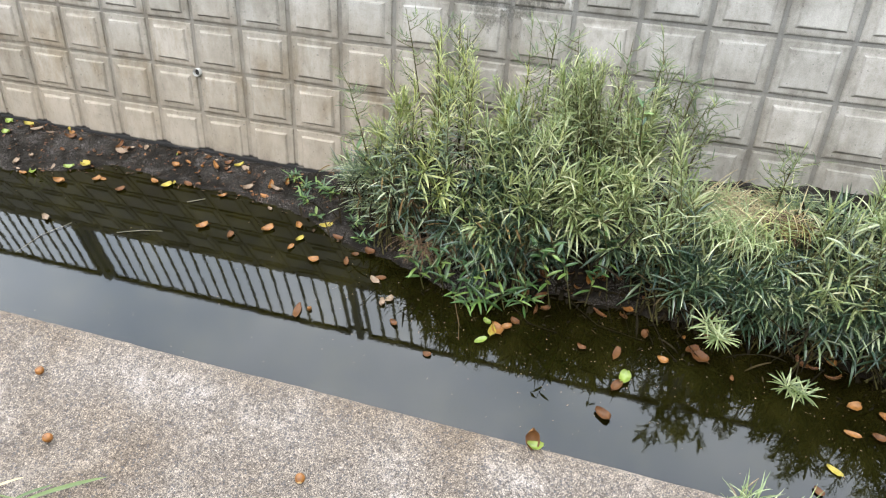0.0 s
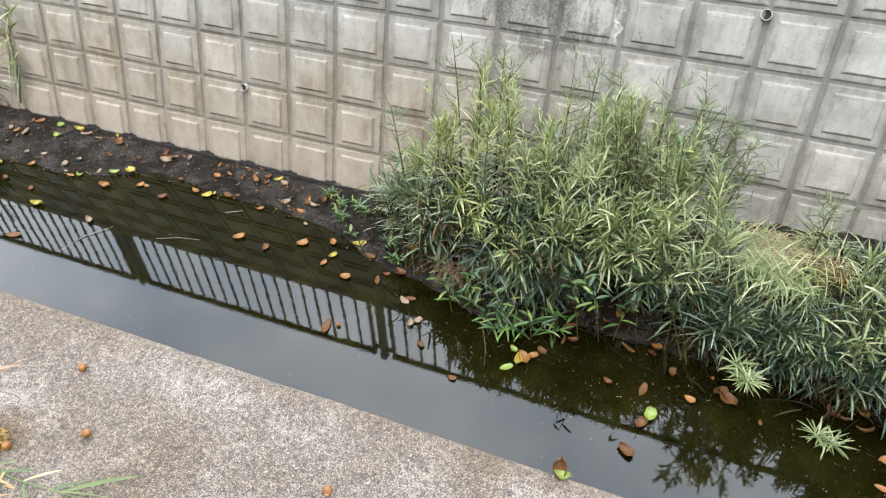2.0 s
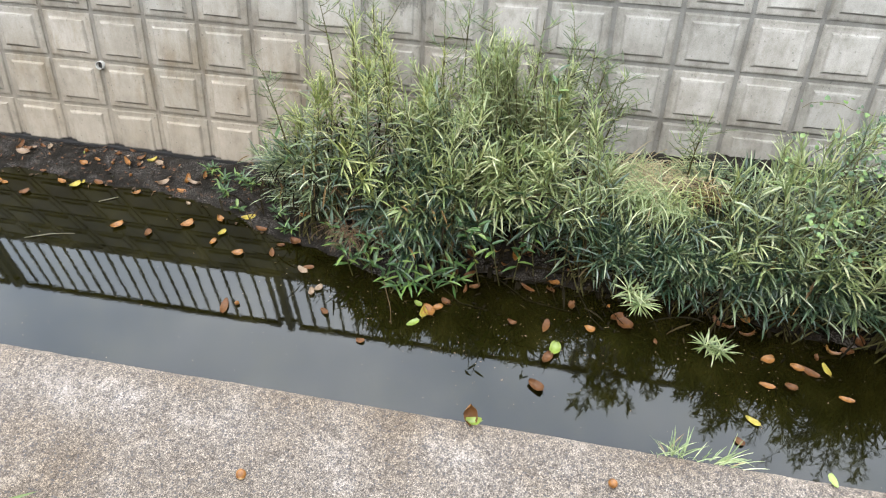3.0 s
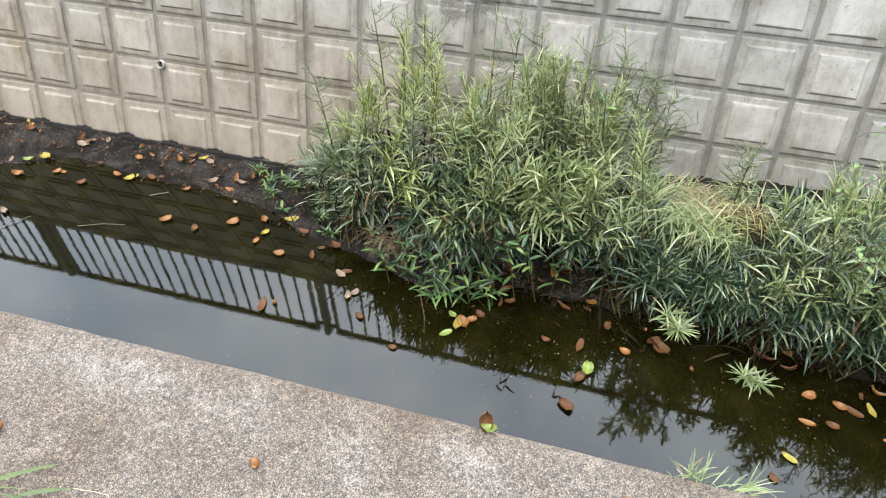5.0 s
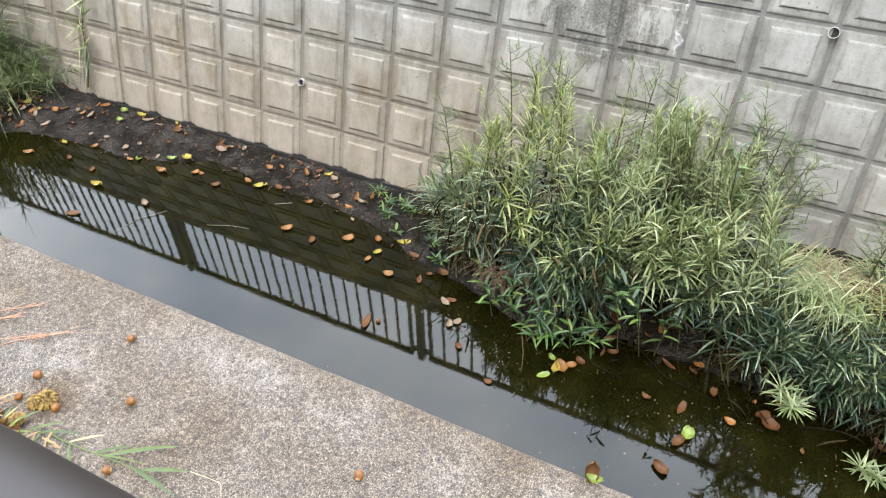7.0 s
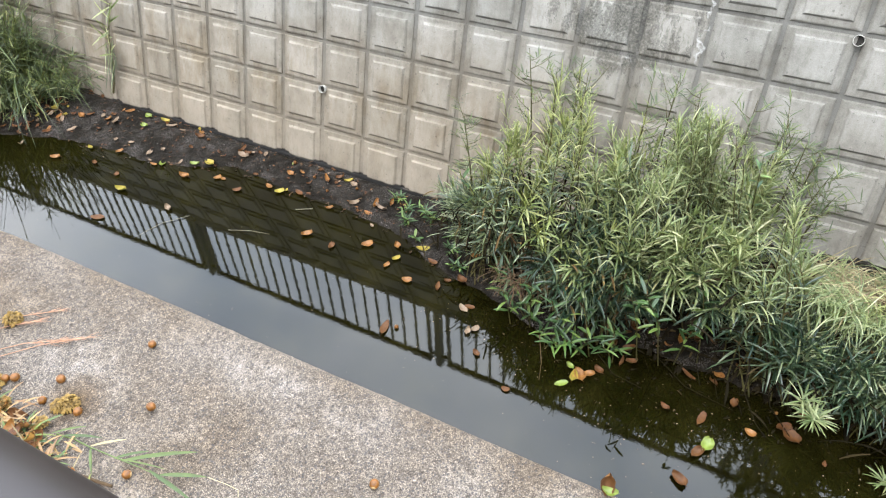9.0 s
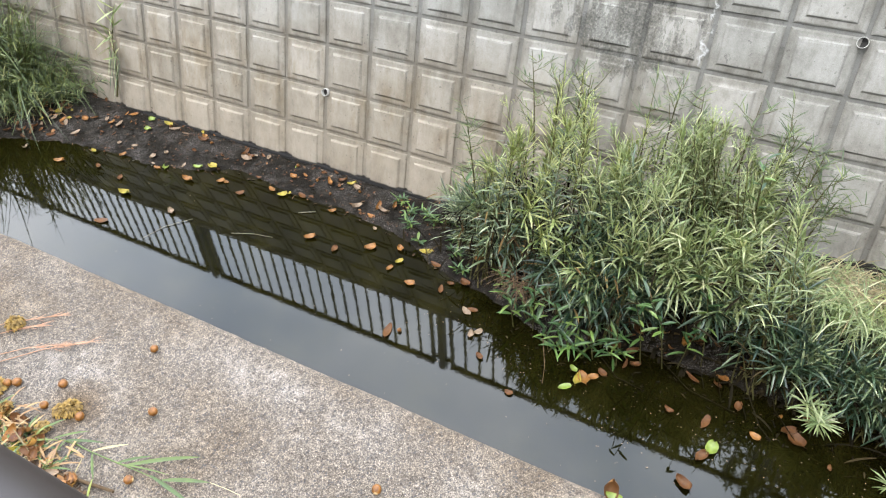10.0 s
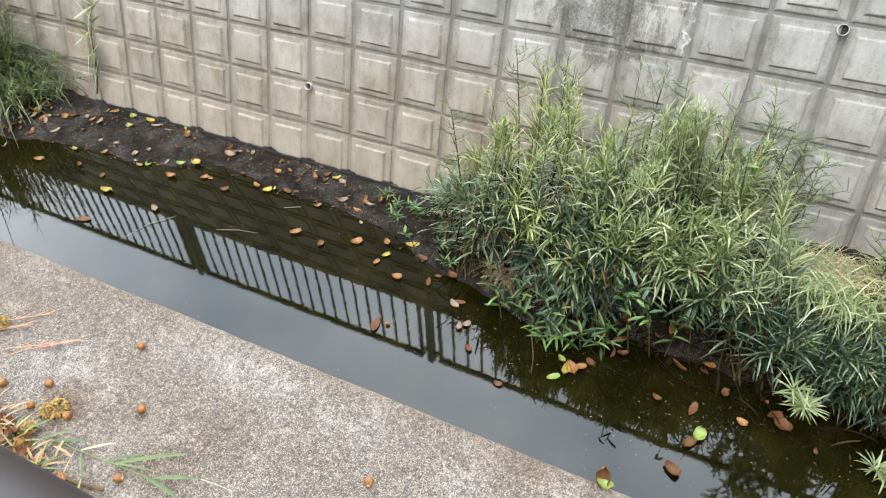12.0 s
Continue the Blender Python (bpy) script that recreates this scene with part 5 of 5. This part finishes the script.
# ---------------------------------------------------------------- acorns and husks
def acorn_meshes(radius):
    a, c = Shape(), Shape()
    q = radius
    a.lathe([(q * 0.50, -q * 0.86), (q * 0.80, -q * 0.62), (q * 0.98, -q * 0.15), (q, q * 0.15), (q * 0.88, q * 0.55), (q * 0.6, q * 0.88), (q * 0.25, q * 1.06), (q * 0.09, q * 1.12), (q * 0.05, q * 1.22), (0.0002, q * 1.23)], 18)
    c.lathe([(q * 0.505, -q * 0.86), (q * 0.45, -q * 0.90), (q * 0.2, -q * 0.93), (0.0002, -q * 0.93)], 18)
    out = []
    for s, mat in ((a, M_NUT), (c, M_SCAR)):
        me = bpy.data.meshes.new("acorn")
        me.from_pydata([tuple(v) for v in s.v], [], s.f)
        me.materials.append(mat)
        me.polygons.foreach_set("use_smooth", [True] * len(me.polygons))
        out.append(me)
    return out


ACORN = acorn_meshes(0.0069)


def acorn(x, y, z, size, turn, where, tilt=80):
    thing = empty("acorn", pose(x, y, z + 0.0076 * size, tilt, 0, turn) @ Matrix.Diagonal((size, size, size, 1)))
    for name, me in zip(("shell", "scar"), ACORN):
        p = new(name, me)
        p.parent = thing
    return tagged(thing, "round brown acorn without its cup " + where, "acorn", "acorns")


for x, y, size, turn in ((1.283, -2.011, 0.95, 30), (1.373, -2.104, 1.0, 100), (1.747, -2.059, 1.0, 200), (1.204, -2.130, 1.05, 60), (1.210, -2.172, 0.95, 160), (1.278, -2.161, 1.0, 20), (1.427, -2.204, 0.95, 300), (2.229, -1.980, 0.9, 40), (1.134, -2.161, 1.05, 10), (1.120, -2.169, 0.95, 80)):
    acorn(x, y, LEDGE_Z, size, turn, "on the concrete ledge", rng.uniform(50, 110))
for x, y, size in ((0.944, -0.863, 1.35), (-0.122, -0.121, 1.3), (0.043, -0.177, 1.1), (0.298, -0.165, 1.1), (-0.695, -0.151, 1.2), (0.167, -0.238, 1.0), (-1.030, -0.122, 1.2)):
    acorn(x, y, max(0, mud_z(x, y)) - 0.002, size, rng.uniform(0, 360), "lying in the water" if y < -0.5 else "on the mud", rng.uniform(40, 120))


def husk(x, y, z, size, seed):
    """A knobbly dry flower head of many small curled scales."""
    r = random.Random(seed)
    s = Shape()
    for j in range(130):
        d = Vector((r.gauss(0, 1), r.gauss(0, 1), abs(r.gauss(0, 0.8)))).normalized()
        s.blade(d * size * 0.45 + Vector((0, 0, size * 0.2)), d + Vector((r.uniform(-0.6, 0.6), r.uniform(-0.6, 0.6), 0.5)), size * r.uniform(0.25, 0.55), size * r.uniform(0.14, 0.28), 1.8, 0.7, 4)
    s.lathe([(size * 0.3, 0), (size * 0.52, size * 0.2), (size * 0.5, size * 0.45), (size * 0.25, size * 0.66), (0.001, size * 0.7)], 12)
    ob = s.put("dry_flower_head", M_HUSK, smooth=True)
    ob.matrix_world = Matrix.Translation((x, y, z))
    return tagged(ob, "knobbly yellow-brown dry flower head on the ledge", "flower head", "dry flower heads on the ledge")


husk(1.252, -2.157, LEDGE_Z, 0.021, 1)
husk(1.240, -2.167, LEDGE_Z, 0.017, 5)
husk(1.020, -2.078, LEDGE_Z, 0.021, 2)
husk(1.110, -2.182, LEDGE_Z, 0.022, 3)
husk(1.156, -2.205, LEDGE_Z, 0.019, 4)
husk(1.245, -2.203, LEDGE_Z + 0.004, 0.017, 6)

# ---------------------------------------------------------------- litter and grass on the ledge
fallen_leaf(2.028, -1.911, LEDGE_Z + 0.012, "brown", 20, 0.55, "standing at the edge of the ledge", (70, 0))
fallen_leaf(2.036, -1.924, LEDGE_Z + 0.001, "green", 95, 0.36, "at the edge of the ledge")
fallen_leaf(2.006, -2.056, LEDGE_Z + 0.001, "green", 60, 0.35, "on the concrete ledge")
fallen_leaf(2.512, -1.921, LEDGE_Z + 0.001, "green", 200, 0.3, "at the edge of the ledge")

def ledge_grass(x, y, blades, seed, label, mat, high=0.4):
    """Grass that leans over the concrete from the strip of soil behind it."""
    r = random.Random(seed)
    thing = empty("grass_tuft", Matrix.Translation((x, y, LEDGE_Z)))
    s, lv = Shape(), Shape()
    for way, length, width in blades:
        w = Vector((way[0], way[1], high))
        end = w.normalized() * length * 0.5
        s.tube([Vector((0, 0, 0)), end * 0.5 + Vector((0, 0, 0.004)), end], [0.001, 0.0009, 0.0007], 4)
        lv.blade(end * 0.6, w, length, width, 0.9, 0.3, 6, r.uniform(-0.4, 0.4))
    tagged(s.put("stalk", mat, thing), kind="stuff")
    tagged(lv.put("foliage", mat, thing), kind="stuff")
    return tagged(thing, label, "grass", "grass tufts on the ledge")


runner = empty("grass_runner", Matrix.Translation((1.277, -2.206, LEDGE_Z)))
st, lv, dry = Shape(), Shape(), Shape()
path = [Vector(q) for q in ((0, 0.004, 0.002), (0.035, 0.008, 0.008), (0.07, 0.008, 0.012), (0.116, 0.012, 0.013), (0.159, 0.018, 0.009), (0.195, 0.022, 0.004))]
st.tube(path, [0.0013, 0.0012, 0.0011, 0.0010, 0.0008, 0.0006], 5)
for root, tip, width in (((0.13, 0.014), (0.215, 0.079), 0.0062), ((0.195, 0.022), (0.255, 0.052), 0.0060), ((0.175, 0.020), (0.264, 0.014), 0.0056), ((0.116, 0.012), (0.152, 0.046), 0.0042), ((0.118, 0.012), (0.195, 0.035), 0.0025),
                         ((0.02, 0.006), (0.072, 0.030), 0.0042), ((0.072, 0.008), (0.105, -0.022), 0.0045), ((0.03, 0.006), (0.05, 0.022), 0.0035), ((0.105, -0.022), (0.128, -0.055), 0.004), ((0.045, 0.004), (0.040, -0.040), 0.0052), ((0.020, 0.004), (0.022, -0.045), 0.005), ((0.0, 0.0), (0.035, 0.034), 0.0035)):
    d = Vector((tip[0] - root[0], tip[1] - root[1], 0))
    lv.blade(Vector((root[0], root[1], 0.010)), d + Vector((0, 0, 0.12 * d.length)), d.length, width, 0.35, 0.35, 6, 0.2)
dry.blade(Vector((0.07, 0.010, 0.011)), (0.035, 0.034, 0.003), 0.05, 0.0042, 0.3, 0.3, 5)
dry.tube([Vector(q) for q in ((0.255, 0.052, 0.004), (0.285, 0.055, 0.005), (0.305, 0.056, 0.004), (0.318, 0.040, 0.003), (0.322, 0.022, 0.002))], 0.0005, 4)
dry.blade(Vector((0.062, -0.004, 0.006)), (0.012, -0.03, 0.0), 0.03, 0.0022, 0.1, 0.1, 4)
st.put("runner_stem", M_GRASS, runner)
tagged(lv.put("foliage", M_GRASS, runner), kind="stuff")
tagged(dry.put("dry_tip", M_STRAW, runner), "yellowed dry blade", kind="stuff")
tagged(runner, "long green grass runner lying over the concrete ledge", "grass", "grass tufts on the ledge")

# the drift of dead leaves caught between the ledge and the handrail's foot
pile = random.Random(808)


def drift_line(x):
    """How far the drift reaches over the ledge."""
    return -2.177 - 0.21 * max(0.0, x - 1.105) - 0.004 * math.sin(40 * x)


for j in range(64):
    x = pile.uniform(1.02, 1.37)
    y = drift_line(x) - 0.075 * pile.random() ** 1.2 - 0.012
    fallen_leaf(x, max(y, -2.305), LEDGE_Z + 0.004 + 0.012 * pile.random(), pile.choice(("brown", "brown", "brown", "orange", "orange", "yellow", "pale")), pile.uniform(0, 360), pile.uniform(0.26, 0.5), "on the concrete ledge", (pile.uniform(-40, 40), pile.uniform(-40, 40)), 3 if pile.random() < 0.6 else 1)
under = Shape()
for j in range(420):
    x = pile.uniform(1.0, 1.39)
    y = max(-2.305, drift_line(x) - 0.01 - 0.1 * pile.random())
    a = pile.uniform(0, 6.28)
    under.blade((x, y, LEDGE_Z + 0.001 + 0.004 * pile.random()), (math.cos(a), math.sin(a), pile.uniform(-0.05, 0.35)), pile.uniform(0.008, 0.03), pile.uniform(0.002, 0.008), 0.4, 0.3, 3)
tagged(under.put("leaf_litter", M_LITTER), "dark broken leaves and stalks behind the ledge", "litter", kind="stuff")
for j, x in enumerate((1.06, 1.10, 1.14, 1.18, 1.21, 1.24, 1.27, 1.30, 1.33)):
    rr = random.Random(600 + j)
    ledge_grass(x, drift_line(x) - 0.03 + rr.uniform(-0.02, 0.012), [((rr.uniform(-1, 1), rr.uniform(-0.6, 1)), rr.uniform(0.018, 0.045), rr.uniform(0.0022, 0.0038)) for _ in range(9)], 620 + j, "short grass growing behind the ledge", M_GRASS if j % 2 else M_STRAW, 0.5)


def edge_tuft(x, y, lean, n, seed):
    """A wispy tuft rooted in a crack at the ledge's edge."""
    r = random.Random(seed)
    thing = empty("grass_tuft", Matrix.Translation((x, y, LEDGE_Z)))
    lv, old = Shape(), Shape()
    for j in range(n):
        p = Vector((r.gauss(0, 0.012), r.gauss(0, 0.004), -0.006))
        (lv if r.random() < 0.92 else old).blade(p, (lean[0] + r.uniform(-0.5, 0.5), lean[1] + r.uniform(-0.3, 0.5), r.uniform(0.5, 1.3)), r.uniform(0.018, 0.052), r.uniform(0.0009, 0.0019), r.uniform(0.4, 2.0), 0.4, 6)
    tagged(lv.put("foliage", M_SHOOT, thing), kind="stuff")
    tagged(old.put("dead_foliage", M_NEEDLE, thing), "brown dead blades", kind="stuff")
    return tagged(thing, "pale wispy grass tuft in a crack at the ledge's edge", "grass", "grass tufts on the ledge")


edge_tuft(2.312, -1.920, (0.0, 0.1), 34, 7)
edge_tuft(2.370, -1.921, (0.7, 0.15), 34, 8)


def stalk(points, seed, label):
    """A dry grass stalk with a feathery head, lying on the concrete."""
    r = random.Random(seed)
    s = Shape()
    pts = [Vector((x, y, LEDGE_Z + 0.002 + 0.004 * math.sin(i))) for i, (x, y) in enumerate(points)]
    s.tube(pts, 0.0007, 4)
    for j in range(26):
        p, d = at_path(pts, 0.55 + 0.45 * j / 26)
        s.blade(p, d + Vector((r.uniform(-0.4, 0.4), r.uniform(-0.4, 0.4), r.uniform(0, 0.3))), r.uniform(0.010, 0.028), 0.0009, 0.3, 0.1, 3)
    return tagged(s.put("dry_stalk", M_REDSTALK), label, "dry stalk", "dry stalks on the ledge")


stalk([(0.961, -2.127), (1.005, -2.083), (1.050, -2.048), (1.077, -2.023)], 1, "reddish dry grass stalk on the ledge")
stalk([(0.982, -2.137), (1.026, -2.092), (1.066, -2.057)], 2, "reddish dry grass stalk on the ledge")
stalk([(1.061, -2.149), (1.113, -2.095), (1.176, -2.045)], 3, "reddish dry grass stalk on the ledge")
stalk([(1.041, -2.145), (1.085, -2.105), (1.140, -2.070)], 4, "reddish dry grass stalk on the ledge")


def twig(points, thick, label, mat=None):
    s = Shape()
    s.tube([Vector(p) for p in points], [thick * (1 - 0.5 * i / len(points)) for i in range(len(points))], 6)
    return tagged(s.put("twig", mat or M_TWIG, smooth=True), label, "twig", "loose twigs")


twig([(1.286, -2.251, LEDGE_Z + 0.006), (1.356, -2.237, LEDGE_Z + 0.004), (1.419, -2.226, LEDGE_Z + 0.004)], 0.0034, "thin brown twig lying on the ledge")
twig([(-0.342, -0.691, 0.007), (-0.430, -0.792, 0.004), (-0.460, -0.873, 0.000), (-0.504, -1.012, -0.004), (-0.533, -1.111, -0.009)], 0.0017, "pale thin twig lying in the water", M_PALE_TWIG)
twig([(-0.098, -0.688, 0.003), (0.006, -0.647, 0.005), (0.102, -0.625, 0.002)], 0.0018, "pale thin twig lying in the water", M_PALE_TWIG)
twig([(1.507, -0.712, 0.090), (1.548, -0.787, 0.027), (1.569, -0.864, -0.009)], 0.002, "thin green twig hanging into the water")
twig([(0.104, -0.423, 0.003), (0.178, -0.382, 0.005)], 0.0025, "short twig in the shallow water", M_PALE_TWIG)
twig([(-1.258, -0.039, 0.045), (-1.131, -0.059, 0.027), (-1.005, -0.090, 0.018)], 0.002, "thin dry stalk at the foot of the wall")

# sodden bits and fine stalks at the edge of the water below the shrubs
shore = Shape()
for j in range(300):
    x = rng.uniform(1.25, 3.2)
    y = along(x, EDGE) + 0.02 - 0.22 * rng.random() ** 1.3
    a = rng.uniform(0, 6.28)
    thin = rng.random() < 0.15
    shore.blade((x, y, max(0.0, mud_z(x, y)) + 0.001), (math.cos(a), math.sin(a), rng.uniform(-0.15, 0.35)), rng.uniform(0.05, 0.10) if thin else rng.uniform(0.01, 0.035), 0.0015 if thin else rng.uniform(0.002, 0.009), rng.uniform(0, 1.2), 0.4, 4)
# broad near-black pieces that also stand in for shade beneath the overhang
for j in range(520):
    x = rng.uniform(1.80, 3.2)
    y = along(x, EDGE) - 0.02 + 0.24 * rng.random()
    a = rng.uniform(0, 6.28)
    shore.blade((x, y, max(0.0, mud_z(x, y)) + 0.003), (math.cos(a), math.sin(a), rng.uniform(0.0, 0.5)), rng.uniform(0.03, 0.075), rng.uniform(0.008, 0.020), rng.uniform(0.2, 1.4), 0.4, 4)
tagged(shore.put("leaf_litter", M_DEAD_SHADE), "sodden leaf bits and stalks at the water's edge, blackened for the shade there", "litter", kind="stuff")
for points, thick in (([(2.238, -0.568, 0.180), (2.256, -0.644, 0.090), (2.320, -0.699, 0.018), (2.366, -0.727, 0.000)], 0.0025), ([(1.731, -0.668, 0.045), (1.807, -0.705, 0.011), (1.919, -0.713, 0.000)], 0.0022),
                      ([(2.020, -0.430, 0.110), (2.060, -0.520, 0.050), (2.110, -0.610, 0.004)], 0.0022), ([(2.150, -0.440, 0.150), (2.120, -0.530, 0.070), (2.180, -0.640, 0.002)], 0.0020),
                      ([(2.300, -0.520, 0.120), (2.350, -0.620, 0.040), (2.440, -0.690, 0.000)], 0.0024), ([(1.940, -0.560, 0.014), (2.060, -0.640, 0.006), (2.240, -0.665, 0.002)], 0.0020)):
    twig(points, thick, "thin dead twig trailing into the dark water", M_DEAD_SHADE)

# dust, seed and foam on the water; specks by the shrubs also imitate glints
specks = Shape()
for j in range(520):
    x, y = (rng.uniform(-1.6, 3.4), rng.uniform(-1.6, -0.45)) if j < 260 else (rng.uniform(1.0, 3.1), rng.gauss(-0.80, 0.12))
    q = rng.uniform(0.0008, 0.0028)
    a0, i0 = rng.uniform(0, 6), len(specks.v)
    specks.v += [Vector((x + q * math.cos(a0 + e * 1.26), y + q * rng.uniform(0.5, 1) * math.sin(a0 + e * 1.26), 0.0012)) for e in range(5)]
    specks.f.append(tuple(i0 + e for e in range(5)))
tagged(specks.put("floating_specks", M_FALL_PALE), "pale specks of dust and seed on the water, with dots for glints by the shrubs", "specks", kind="stuff")
for j, (x, y) in enumerate(((1.141, -2.224), (1.197, -2.218), (1.246, -2.227), (1.294, -2.235))):
    dry_grass(x, y, LEDGE_Z + 0.002, 700 + j, 34, 0.045, "brown dead grass and leaf bits behind the ledge", M_NEEDLE if j % 2 else M_GRASS)

# ---------------------------------------------------------------- to metres
for ob in bpy.data.objects:
    if ob.parent is None and ob.type in ("MESH", "EMPTY"):
        ob.matrix_basis = Matrix.Scale(SITE, 4) @ ob.matrix_basis
